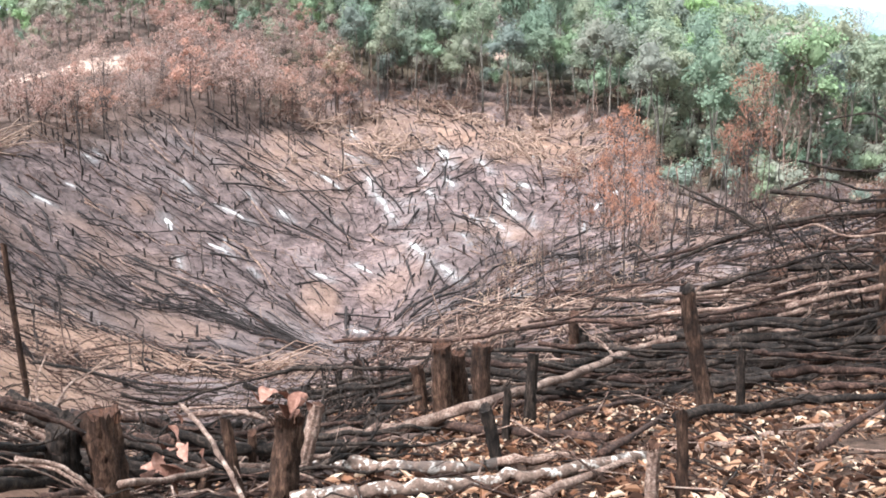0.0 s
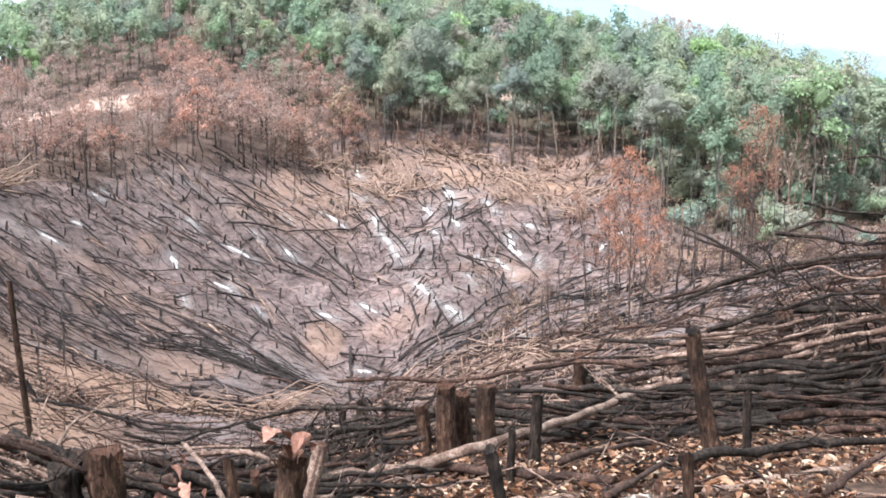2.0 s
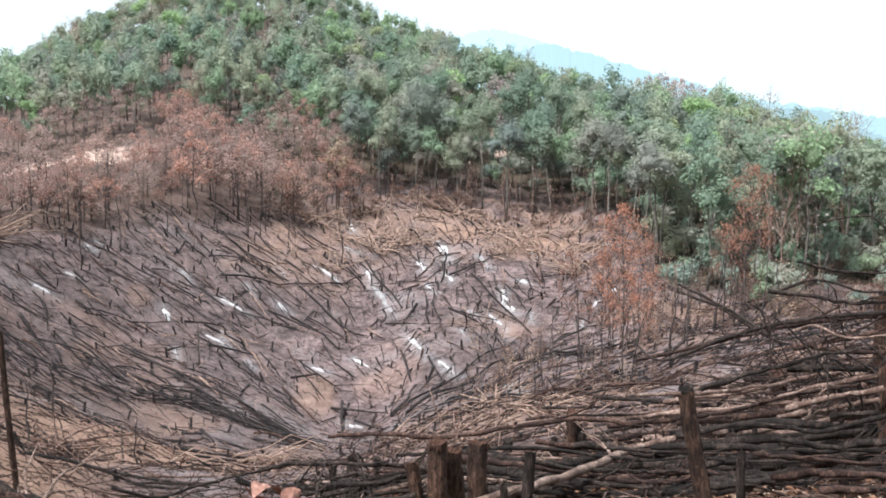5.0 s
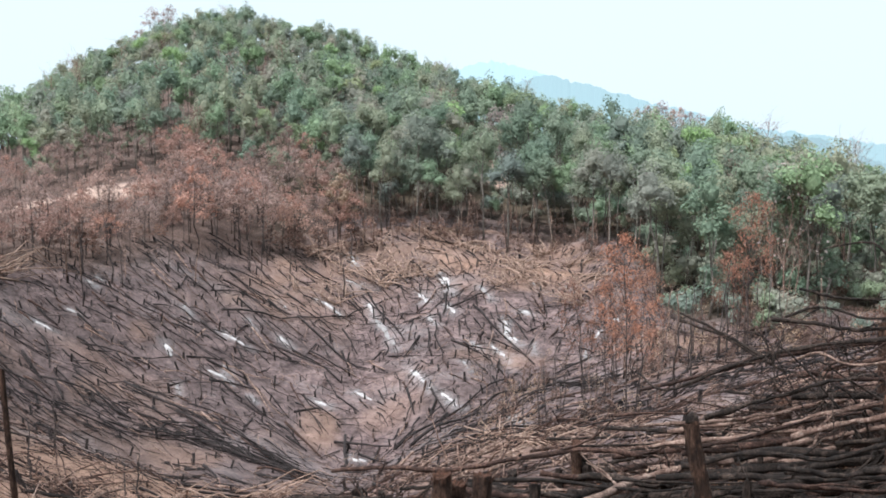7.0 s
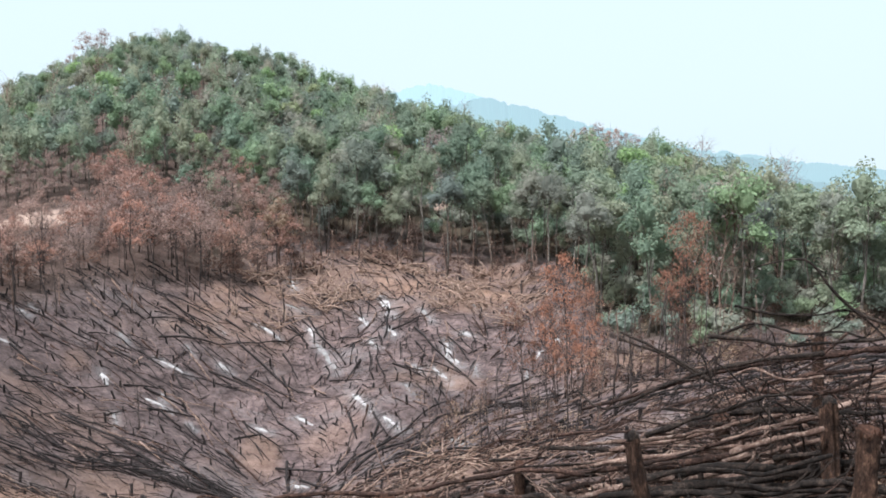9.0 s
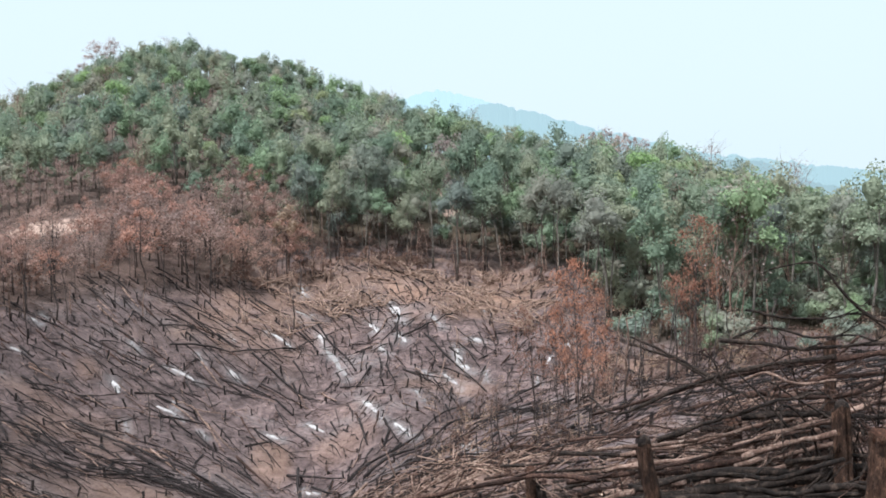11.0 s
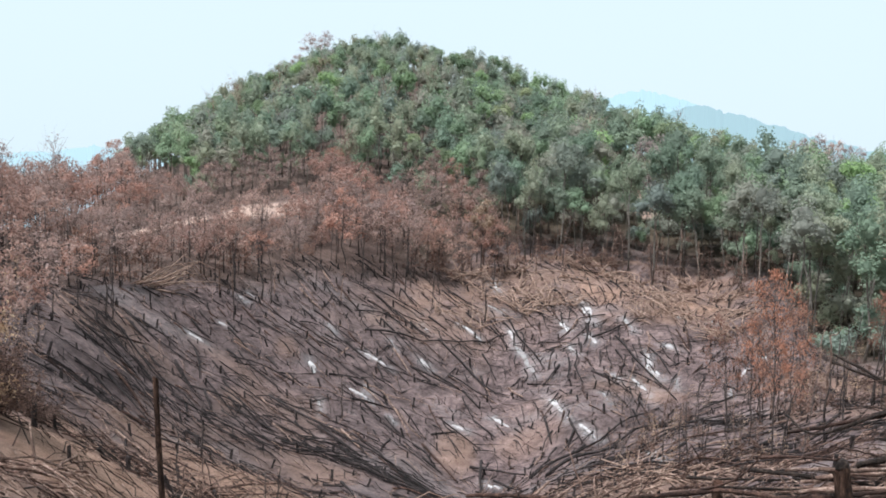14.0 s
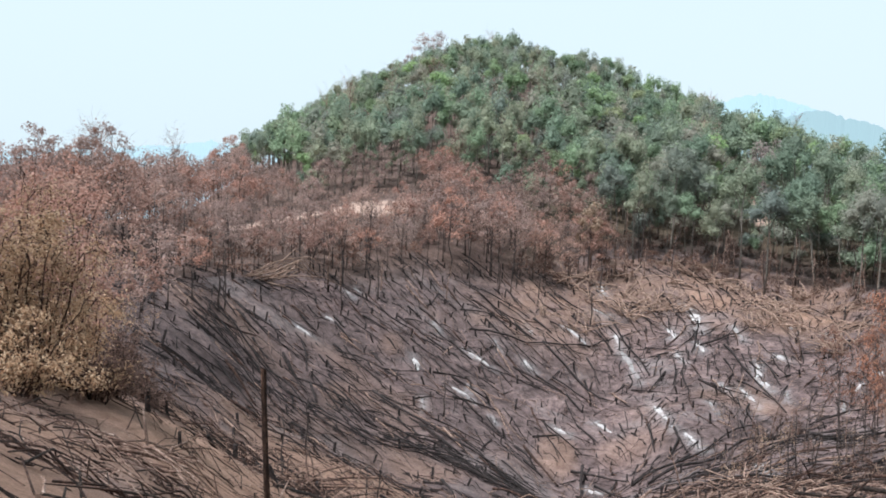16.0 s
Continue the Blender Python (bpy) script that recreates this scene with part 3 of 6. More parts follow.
def tree_arrays(rng, height, spread, base, blobs, count, size, radius, lean=0.04, twigs=0, dense=False, loose=0.75):
    wood, leaf = Soup(), Soup()
    p, r = stem(rng, height * 0.88, radius, lean)
    wood.add(*tube(p, r, 6, rng, 0.15))
    if dense:
        pts, outs, hubs, mass = crown_heads(rng, height, spread, base, blobs, count, dense == "fine")
    else:
        pts, outs, hubs = crown_points(rng, height, spread, base, blobs, count)
        mass = ()
    tilt = p[-1, :2] / (height * 0.88)
    for h, ball in hubs:
        h[:2] += tilt * h[2]
        at = min(0.92, max(0.25, (h[2] - 0.25 * height * rng.rand()) / (height * 0.88)))
        s = np.array([np.interp(at, np.linspace(0, 1, len(p)), p[:, i]) for i in range(3)])
        wood.add(*limb(rng, s, h, radius * 0.42))
        for k in range(twigs):
            wood.add(*limb(rng, s + (h - s) * (0.4 + 0.5 * rng.rand()), h + rng.normal(size=3) * spread * 0.35 + [0, 0, spread * 0.2], radius * 0.2, 3))
    pts[:, :2] += pts[:, 2:] * tilt
    for v, f in mass:
        v[:, :2] += v[:, 2:] * tilt
        leaf.add(v, None, f)
    if count:
        leaf.add(*leaves(pts, size, rng, outs, loose, plain=True))
    return wood.arrays(), (leaf.arrays() if count else None)


TREE_KINDS = {}


def tree_kind(key, seeds, woodmat, leafmat, **shape):
    kinds = []
    for s in seeds:
        rng = np.random.RandomState(s)
        q = dict(shape)
        q["height"] *= 0.88 + 0.24 * rng.rand()
        wood, leaf = tree_arrays(rng, **q)
        kinds.append((wood, leaf, mesh_from(key + "_trunk", *wood, woodmat, True), mesh_from(key + "_crown", *leaf, leafmat) if leaf else None))
    TREE_KINDS[key] = kinds


tree_kind("green", (1, 2, 3, 4, 5, 6, 13, 14), M_GREYTRUNK, M_GREEN, height=10.0, spread=2.05, base=3.6, blobs=4, count=1000, size=0.25, radius=0.10, dense=True)
tree_kind("edgegreen", (7, 8, 9, 10, 15, 16), M_GREYTRUNK, M_GREEN, height=11.8, spread=2.25, base=5.6, blobs=5, count=2000, size=0.19, radius=0.11, twigs=1, dense="fine")
tree_kind("edgeolive", (24, 25, 26), M_GREYTRUNK, M_OLIVE, height=11.4, spread=2.3, base=5.6, blobs=5, count=1600, size=0.18, radius=0.10, twigs=1, dense="fine")
tree_kind("lime", (11, 12), M_GREYTRUNK, M_LIME, height=10.4, spread=2.05, base=4.4, blobs=4, count=1000, size=0.25, radius=0.10, dense=True)
tree_kind("olive", (21, 22, 23), M_GREYTRUNK, M_OLIVE, height=9.8, spread=2.0, base=3.6, blobs=4, count=900, size=0.24, radius=0.095, dense=True)
tree_kind("burnt", (31, 32, 33, 34, 35, 36), M_BURNTTRUNK, M_DRY, height=6.8, spread=2.0, base=3.0, blobs=11, count=760, size=0.15, radius=0.06, twigs=1)
tree_kind("rust", (41, 42, 43, 44), M_BURNTTRUNK, M_RUST, height=6.4, spread=1.9, base=2.8, blobs=11, count=860, size=0.15, radius=0.065, twigs=1)
tree_kind("pink", (45, 46), M_GREYTRUNK, M_PINK, height=12.0, spread=2.6, base=4.0, blobs=18, count=1700, size=0.20, radius=0.09, twigs=2)
tree_kind("bush", (81, 82, 83), M_GREYTRUNK, M_OLIVE, height=3.6, spread=1.7, base=0.5, blobs=5, count=800, size=0.19, radius=0.05, dense=True)
tree_kind("greenbush", (87, 88), M_GREYTRUNK, M_GREEN, height=4.2, spread=1.6, base=0.6, blobs=5, count=800, size=0.19, radius=0.05, dense=True)
tree_kind("brownbush", (84, 85, 86), M_BURNTTRUNK, M_SCORCHSHADE, height=2.6, spread=1.4, base=0.4, blobs=10, count=300, size=0.17, radius=0.03, twigs=1)
tree_kind("drybush", (91, 92, 93), M_PALE, M_TAN, height=2.8, spread=1.5, base=0.3, blobs=12, count=130, size=0.12, radius=0.025, twigs=3)
tree_kind("bare", (51, 52, 53), M_PALE, M_PINK, height=11.0, spread=2.6, base=3.5, blobs=22, count=60, size=0.2, radius=0.065, twigs=5)
tree_kind("tan", (61,), M_BURNTTRUNK, M_TAN, height=7.0, spread=1.9, base=3.4, blobs=9, count=900, size=0.2, radius=0.08)
tree_kind("orange", (71, 72, 73), M_BURNTTRUNK, M_ORANGE, height=8.0, spread=1.6, base=2.4, blobs=20, count=2300, size=0.08, radius=0.05, lean=0.03, twigs=2)
TREE_TAGS = {
    "green": ("green_tree", "tall green broadleaf tree with a pale slender trunk", "forest trees"),
    "lime": ("green_tree", "bright fresh-green broadleaf tree with a pale trunk", "forest trees"),
    "olive": ("green_tree", "dusty olive-green thin-crowned forest tree", "forest trees"),
    "edgegreen": ("green_tree", "tall green broadleaf tree at the edge of the wood", "forest trees"),
    "edgeolive": ("green_tree", "dusty olive-green tree at the edge of the wood", "forest trees"),
    "burnt": ("burnt_tree", "scorched thin tree with dry brown leaves", "scorched trees"),
    "rust": ("burnt_tree", "scorched tree with rust-red dead leaves", "scorched trees"),
    "pink": ("dry_tree", "tall dry tree with a haze-paled pinkish-brown crown", "scorched trees"),
    "tan": ("withered_tree", "small scorched tree with withered tan leaves", "scorched trees"),
    "orange": ("burnt_tree", "slender scorched tree with feathery orange-red dead leaves", "scorched trees"),
    "bush": ("forest_shrub", "olive-green shrub at the foot of the wood", "forest shrubs"),
    "greenbush": ("forest_shrub", "dark green shrub at the foot of the wood", "forest shrubs"),
    "brownbush": ("scorched_shrub", "scorched brown shrub at the foot of the wood", "forest shrubs"),
    "drybush": ("dry_shrub", "dry twiggy shrub with few tan leaves", "dry shrubs on the spur"),
    "bare": ("bare_tree", "leafless grey tree with fine spreading branches", "scorched trees"),
}


def plant(key, x, y, scale=1.0, turn=None, rng=random, z=None, tall=1.0):
    wood, leaf, mw, ml = TREE_KINDS[key][rng.randrange(len(TREE_KINDS[key]))]
    name, label, group = TREE_TAGS[key]
    ob = thing(name, label, "tree", group, at=(x, y, (gz(x, y) if z is None else z) - 0.05))
    ob.rotation_euler[2] = rng.random() * 6.283 if turn is None else turn
    ob.scale = (scale * rng.uniform(0.9, 1.1), scale * rng.uniform(0.9, 1.1), scale * tall)
    part("trunk", mw, ob)
    if ml:
        part("crown", ml, ob)
    return ob


def scatter(rng, az0, az1, near, far, gap, tries):
    """Places between two distances (functions of the direction) that keep a gap."""
    kept, cell = [], {}
    table = np.arange(az0, az1 + 0.5, 0.5)
    nears, fars = [near(a) for a in table], [far(a) for a in table]
    for _ in range(tries):
        az = rng.uniform(az0, az1)
        a, b = np.interp(az, table, nears), np.interp(az, table, fars)
        r = math.sqrt(rng.uniform(a * a, b * b))
        x, y = polar(az, r)
        i, j = int(x // gap), int(y // gap)
        if any(math.hypot(x - p, y - q) < gap for u in (i - 1, i, i + 1) for v in (j - 1, j, j + 1) for p, q in cell.get((u, v), ())):
            continue
        cell.setdefault((i, j), []).append((x, y))
        kept.append((x, y, az, r))
    heights = ground([k[0] for k in kept], [k[1] for k in kept])
    return [(x, y, az, r, float(z)) for (x, y, az, r), z in zip(kept, heights)]


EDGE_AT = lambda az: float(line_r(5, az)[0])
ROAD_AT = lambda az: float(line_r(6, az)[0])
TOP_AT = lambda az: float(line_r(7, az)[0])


def scorched(az, r):
    """How far a place in the wood is scorched: 1 on the western flank, 0 in the green."""
    limit = np.interp(az, (-45, -30, -24, -21, -17, -14, -9, -5, -3), (150, 150, 140, 126, 127, 131, 128, 120, 90))
    return r < limit + 6 * hills(np.array([az * 2.0]), np.array([r]), 9, 21)[0]


def forest():
    rng = random.Random(5)
    green = scatter(rng, -24.5, 32, lambda a: EDGE_AT(a) + 1.0, lambda a: TOP_AT(a) + 22, 2.35, 20000)
    brown = scatter(rng, -42, -2, lambda a: EDGE_AT(a) - 1.0, lambda a: min(TOP_AT(a) + 5, 152), 1.95, 10000)
    spots = [s for s in green if not scorched(s[2], s[3]) and (s[2] > -22.2 or s[3] > 165)] + [s for s in brown if scorched(s[2], s[3])]
    spots.sort(key=lambda s: s[3])
    singles, far, bushes = {"g": 0, "b": 0}, {}, 0
    for x, y, az, r, z in scatter(rng, -27, 30, lambda a: EDGE_AT(a) - 1, lambda a: EDGE_AT(a) + (12 if a < 9 else 28), 2.3, 3600)[:470]:
        key = "brownbush" if az < 7 + rng.gauss(0, 2) or rng.random() < 0.4 else "bush"
        if az > 9 and rng.random() < (0.85 if r < EDGE_AT(az) + 8 else 0.5):
            continue
        if key == "bush" and r < EDGE_AT(az) + 5:
            key = "brownbush"
        if az < -9 and rng.random() < 0.6:
            continue
        s = rng.uniform(0.5, 1.15) * (1.1 if az > 11 else 1)
        if bushes < 285:
            bushes += 1
            plant(key, x, y, s, rng=rng, z=z)
        else:
            far.setdefault(key, []).append((x, y, z, s))
    # young growth that fills the wood beneath the crowns
    for x, y, az, r, z in scatter(rng, -21, 27, lambda a: EDGE_AT(a) + 9, lambda a: EDGE_AT(a) + 46, 2.5, 5000):
        if not scorched(az, r):
            low = r < EDGE_AT(az) + 18
            key = rng.choice(("greenbush", "greenbush", "bush", "green") if low else ("green", "olive", "greenbush"))
            far.setdefault(key, []).append((x, y, z, rng.uniform(0.6, 1.15) if key.endswith("bush") else rng.uniform(0.3, 0.55)))
    for x, y, az, r, z in spots:
        if -31 < az < -8 and -3.5 < r - ROAD_AT(az) < 3.5:
            continue
        if scorched(az, r):
            key = rng.choices(("burnt", "rust", "bare"), (5, 3, 0.15))[0]
            if -27 < az < -9 and r < ROAD_AT(az) and rng.random() < (0.62 if r > ROAD_AT(az) - 12 and az > -26 else 0.12):
                continue
            scale, cls = rng.uniform(0.7, 1.12), "b"
            if r > ROAD_AT(az) and az > -24:
                scale *= 0.74
            if -27 < az < -14 and r < ROAD_AT(az):
                scale *= 0.72 if r < ROAD_AT(az) - 16 else 0.52
        else:
            key = rng.choices(("green", "lime", "olive", "bare"), (6, 1.2, 2.4, 0.22))[0]
            if az > 16:
                key = rng.choices(("green", "lime", "olive", "bare"), (4, 0.6, 3.2, 0.5))[0]
            scale, cls = rng.uniform(0.62, 1.1), "g"
            if r > 165:
                scale *= 0.82
        # bare cuttings seen through the wood
        if any(abs(az - a) < w and r0 < r < 147 for a, w, r0 in ((2.5, 0.9, 117), (5.4, 0.6, 119))):
            if r > 128:
                continue
            scale *= 0.5
        if key in ("green", "lime", "olive") and r < EDGE_AT(az) + 20:
            key = "edgeolive" if key == "olive" else "edgegreen"
        if singles[cls] < 290:
            singles[cls] += 1
            plant(key, x, y, scale, rng=rng, z=z)
        else:
            far.setdefault(key, []).append((x, y, z, scale))
    for key, places in far.items():
        wood, leaf, tones = Soup(), Soup(), []
        for x, y, z, s in places:
            w, l, _, _ = TREE_KINDS[key][rng.randrange(len(TREE_KINDS[key]))]
            a = rng.random() * 6.283
            turn = np.array([[math.cos(a), math.sin(a), 0], [-math.sin(a), math.cos(a), 0], [0, 0, 1]]) * s
            base = np.array([x, y, z - 0.05])
            for soup, arr in ((wood, w), (leaf, l)):
                if arr:
                    v, f = arr
                    soup.add(v @ turn + base, *[next((k for k in f if k.shape[1] == n), None) for n in (4, 3)])
            tones.append(np.full(len(l[0]), rng.random()))
        mats = {"green": (M_GREYTRUNK, M_GREEN), "lime": (M_GREYTRUNK, M_LIME), "edgegreen": (M_GREYTRUNK, M_GREEN), "edgeolive": (M_GREYTRUNK, M_OLIVE), "olive": (M_GREYTRUNK, M_OLIVE), "burnt": (M_BURNTTRUNK, M_DRY),
                "rust": (M_BURNTTRUNK, M_RUST), "bare": (M_PALE, M_PINK), "bush": (M_GREYTRUNK, M_OLIVE), "greenbush": (M_GREYTRUNK, M_GREEN), "brownbush": (M_BURNTTRUNK, M_SCORCHSHADE)}[key]
        name, label, group = TREE_TAGS[key]
        wood_ob = thing("far_woods", label + "s covering the far hillside", "woodland", kind="stuff")
        part("trunks", wood.mesh("trunks", mats[0], True), wood_ob)
        if leaf.v:
            me = leaf.mesh("crowns", mats[1])
            me.attributes.new("tone", "FLOAT", "POINT").data.foreach_set("value", np.concatenate(tones).astype(np.float32))
            part("crowns", me, wood_ob)


forest()


# ---- felled trunks and stumps on the burnt slope ----
def log_arrays(rng, a, b, r, bend=0.014, sides=6, rings=5, rough=0.2):
    a, b = np.array(a, float), np.array(b, float)
    k = np.linspace(0, 1, rings)[:, None]
    p = a + (b - a) * k
    length = np.linalg.norm(b - a)
    off = rng.normal(size=3) * bend * length
    p = p + np.sin(k * np.pi) * off + rng.normal(size=p.shape) * 0.005 * length
    return tube(p, r * (1 - 0.55 * k[:, 0]), sides, rng, rough)


def stump_arrays(rng, h, r, sides=8, lean=0.06):
    """A cut or snapped stump: flared foot, ragged top."""
    k = np.array([-0.25, 0.0, 0.12, 0.5, 0.92, 1.0])
    d = rng.normal(size=2) * lean * h
    p = np.stack([d[0] * k, d[1] * k, k * h], 1)
    rad = r * np.array([1.35, 1.25, 1.06, 0.98, 0.95, 0.9])
    v, q, t = tube(p, rad, sides, rng, 0.22)
    top = slice(5 * sides, 6 * sides)
    v[top, 2] += h * 0.14 * (rng.rand(sides) - 0.6)
    v[-1, 2] -= h * 0.05
    return v, q, t


def downhill(x, y):
    """Which way felled trunks point: into the hollow."""
    fx, fy = polar(-5, 52)
    gx, gy = ground(x + 2, y)[0] - ground(x - 2, y)[0], ground(x, y + 2)[0] - ground(x, y - 2)[0]
    g = np.array([-gx, -gy])
    g /= np.linalg.norm(g) + 1e-6
    d = np.array([fx - x, fy - y])
    d /= np.linalg.norm(d)
    d = d + 0.4 * g + np.array([1.1 if x < -14 else 0.6 if x < -3 else 0.25 if x < 3 else 0.0, 0.0])
    return d / np.linalg.norm(d)


# the black drift of trunks along the foot of the slope
DRIFT = ((-26.5, 61.0), (-22.7, 60.5), (-20.1, 61.8), (-17.4, 62.6), (-14.6, 63.2), (-11.7, 62.6), (-9.3, 61.4), (-7.0, 60.5))


def slope_debris():
    rng, nr = random.Random(9), np.random.RandomState(9)
    near = lambda a: 16 if a < 2 else 24
    spots = scatter(rng, -34, 26, near, lambda a: EDGE_AT(a) + 2, 0.95, 34000)
    at = np.array([(s[0], s[1]) for s in spots])
    clump = 0.6 * hills(at[:, 0], at[:, 1], 4.2, 22) + 0.5 * hills(at[:, 0], at[:, 1], 1.9, 27)
    swing = 0.32 * hills(at[:, 0], at[:, 1], 5.5, 23) + 0.2 * hills(at[:, 0], at[:, 1], 2.2, 28)
    made = []
    for k, (x, y, az, r, z) in enumerate(spots):
        dense = 0.1
        if clump[k] + rng.gauss(0, 0.22) + dense < (-0.12 if r > 42 else 0.4 if az > -2 and r > 22 else 0.16):
            continue
        if az < -3 and 34 < r < float(line_r(4, az)[0]) and rng.random() < 0.72:
            continue
        if az < -18 and r < 42 and rng.random() < 0.85:
            continue
        d = downhill(x, y)
        turn = rng.gauss(0, 0.17) + swing[k] + (rng.choice((-1.0, 1.0, 1.3)) if rng.random() < 0.1 else 0)
        if az > 9 and r < 80:
            turn += 0.5
        if r < 34 or (r < 50 and az < 2):
            d, turn = np.array([1.0, 0.0]), rng.gauss(0, 0.7)
        d = np.array([d[0] * math.cos(turn) - d[1] * math.sin(turn), d[0] * math.sin(turn) + d[1] * math.cos(turn)])
        half = rng.triangular(0.3, 2.7, 0.8) * (0.75 if az < -13 else 1.0) if r > 34 else rng.uniform(0.5, 2.4)
        rad = (0.022 + 0.06 * rng.random() ** 1.7 + half * 0.011) if r > 40 else rng.uniform(0.02, 0.06)
        lifts = [rng.choice((0.02, 0.05, 0.1, 0.35)), rng.choice((0.02, 0.05, 0.12))]
        made.append((x - d[0] * half, y - d[1] * half, x + d[0] * half, y + d[1] * half, rad, lifts[0], lifts[1], rng.random(), r))
    for _ in range(150):
        az = rng.uniform(-26.5, -7)
        r = np.interp(az, [p[0] for p in DRIFT], [p[1] for p in DRIFT]) + abs(rng.gauss(0, 2.2)) * (0.8 if az > -15 else 2.2) - 0.6
        x, y = polar(az, r)
        a = math.atan2(0.16 if az < -13 else -0.25, 1.0) + rng.gauss(0, 0.3) - 0.1 - (0.3 if r > 63.5 else 0)
        half = rng.uniform(0.6, 2.6)
        made.append((x - math.cos(a) * half, y - math.sin(a) * half, x + math.cos(a) * half, y + math.sin(a) * half,
                     rng.uniform(0.022, 0.06), rng.uniform(0.03, 0.25), rng.uniform(0.03, 0.2), rng.random() * 0.66, r))
    made.sort(key=lambda m: m[8])
    m = np.array(made)
    za = ground(m[:, 0], m[:, 1]) + m[:, 4] * 0.6 + m[:, 5]
    zb = ground(m[:, 2], m[:, 3]) + m[:, 4] * 0.6 + m[:, 6]
    rest = {"char": Soup(), "brown": Soup(), "pale": Soup()}
    mats = {"char": M_CHAR, "brown": M_BROWN, "pale": M_PALE}
    labels = {"char": "charred black felled log lying downhill on burnt soil", "brown": "scorched brown felled log lying on burnt soil",
              "pale": "pale dry felled log lying on burnt soil"}
    count = 0
    for (x0, y0, x1, y1, rad, _, _, tone, r), z0, z1 in zip(made, za, zb):
        if r < 50:
            kind = "char" if tone < 0.42 else "brown" if tone < 0.68 else "pale"
        else:
            kind = "char" if tone < 0.8 else "brown" if tone < 0.93 else "pale"
        a, b = np.array([x0, y0, z0]), np.array([x1, y1, z1])
        if count < 290 and (r < 45 or rad > 0.085):
            count += 1
            c = (a + b) / 2
            v, q, t = log_arrays(nr, a - c, b - c, rad)
            ob = new("charred_log", mesh_from("charred_log", v, [q, t], mats[kind], True))
            ob.location = c
            tagged(ob, labels[kind], "log", "felled logs on the slope")
        else:
            rest[kind].add(*log_arrays(nr, a, b, rad, 0.04))
            if nr.rand() < 0.55:
                p = a + (b - a) * (0.45 + 0.4 * nr.rand())
                e = p + (b - a) * 0.25 + nr.normal(size=3) * 0.12 * np.linalg.norm(b - a)
                e[2] = max(e[2], p[2])
                rest[kind].add(*tube([p, (p + e) / 2 + nr.normal(size=3) * 0.06, e], [rad * 0.5, rad * 0.35, rad * 0.12], 4, cap=False))
    # thin burnt branches between the logs
    n = 8200
    az = np.radians(nr.uniform(-34, 25, n))
    r = np.sqrt(nr.uniform(36 ** 2, 106 ** 2, n))
    edge = line_r(5, np.degrees(az))
    keep = r < edge + 3
    az, r = az[keep], r[keep]
    x, y = r * np.sin(az), r * np.cos(az)
    fx, fy = polar(-5, 52)
    a = np.arctan2((fy - y) * 0.75, fx - x + 6 * (x < 3)) + nr.normal(0, 0.8, len(r)) + 0.3 * hills(x, y, 9, 23)
    l = nr.uniform(0.4, 1.7, len(r))
    ex, ey = x + np.cos(a) * l, y + np.sin(a) * l
    z0, z1 = ground(x, y) + nr.uniform(0.02, 0.35, len(r)), ground(ex, ey) + 0.03
    for i in range(len(r)):
        p0, p1 = np.array([x[i], y[i], z0[i]]), np.array([ex[i], ey[i], z1[i]])
        b = nr.uniform(0.011, 0.032)
        kind = "char" if nr.rand() < 0.62 else "brown" if nr.rand() < 0.5 else "pale"
        rest[kind].add(*tube([p0, (p0 + p1) / 2 + nr.normal(size=3) * 0.08 * l[i], p1], [b, b * 0.8, b * 0.4], 4, cap=False))
    for kind, soup in rest.items():
        ob = new("felled_logs", soup.mesh("felled_trunks", mats[kind], True))
        tagged(ob, labels[kind].replace("log lying", "logs strewn"), "felled trunks", kind="stuff")

    shapes = []
    for k in range(8):
        v, q, t = stump_arrays(nr, 0.50 + 0.3 * nr.rand(), 0.055 + 0.03 * nr.rand(), lean=0.12)
        shapes.append(((v, q, t), mesh_from("stump", v, [q, t], M_CHAR, True)))
    spots = scatter(rng, -34, 26, lambda a: 24, lambda a: EDGE_AT(a) + 2, 1.65, 6500)
    spots = [s for s in spots if hills(np.array([s[0]]), np.array([s[1]]), 6, 24)[0] + rng.gauss(0, 0.4) > -0.1 and not (s[3] < 60 and s[2] < -8 and rng.random() < 0.5)]
    spots += [s for s in scatter(rng, -30, -9, lambda a: 58, lambda a: EDGE_AT(a), 1.9, 900)]
    spots.sort(key=lambda s: s[3])
    rest = Soup()
    for k, (x, y, az, r, z) in enumerate(spots):
        (v, q, t), me = shapes[rng.randrange(8)]
        s = rng.uniform(0.5, 1.05)
        if k < 290:
            ob = new("stump", me)
            ob.location = (x, y, z)
            ob.rotation_euler = (rng.gauss(0, 0.1), rng.gauss(0, 0.1), rng.random() * 6.28)
            ob.scale = (s, s, s * rng.uniform(0.6, 1.1))
            tagged(ob, "charred black tree stump standing in burnt soil", "stump", "stumps on the slope")
        else:
            lean = np.array([rng.gauss(0, 0.14), rng.gauss(0, 0.14)])
            w = v * [s, s, s * rng.uniform(0.7, 1.2)]
            w[:, :2] += w[:, 2:] * lean
            rest.add(w + [x, y, z], q, t)
    tagged(new("stumps", rest.mesh("stumps", M_CHAR, True)), "charred stumps dotted over the far burnt slope", "stumps", kind="stuff")


slope_debris()


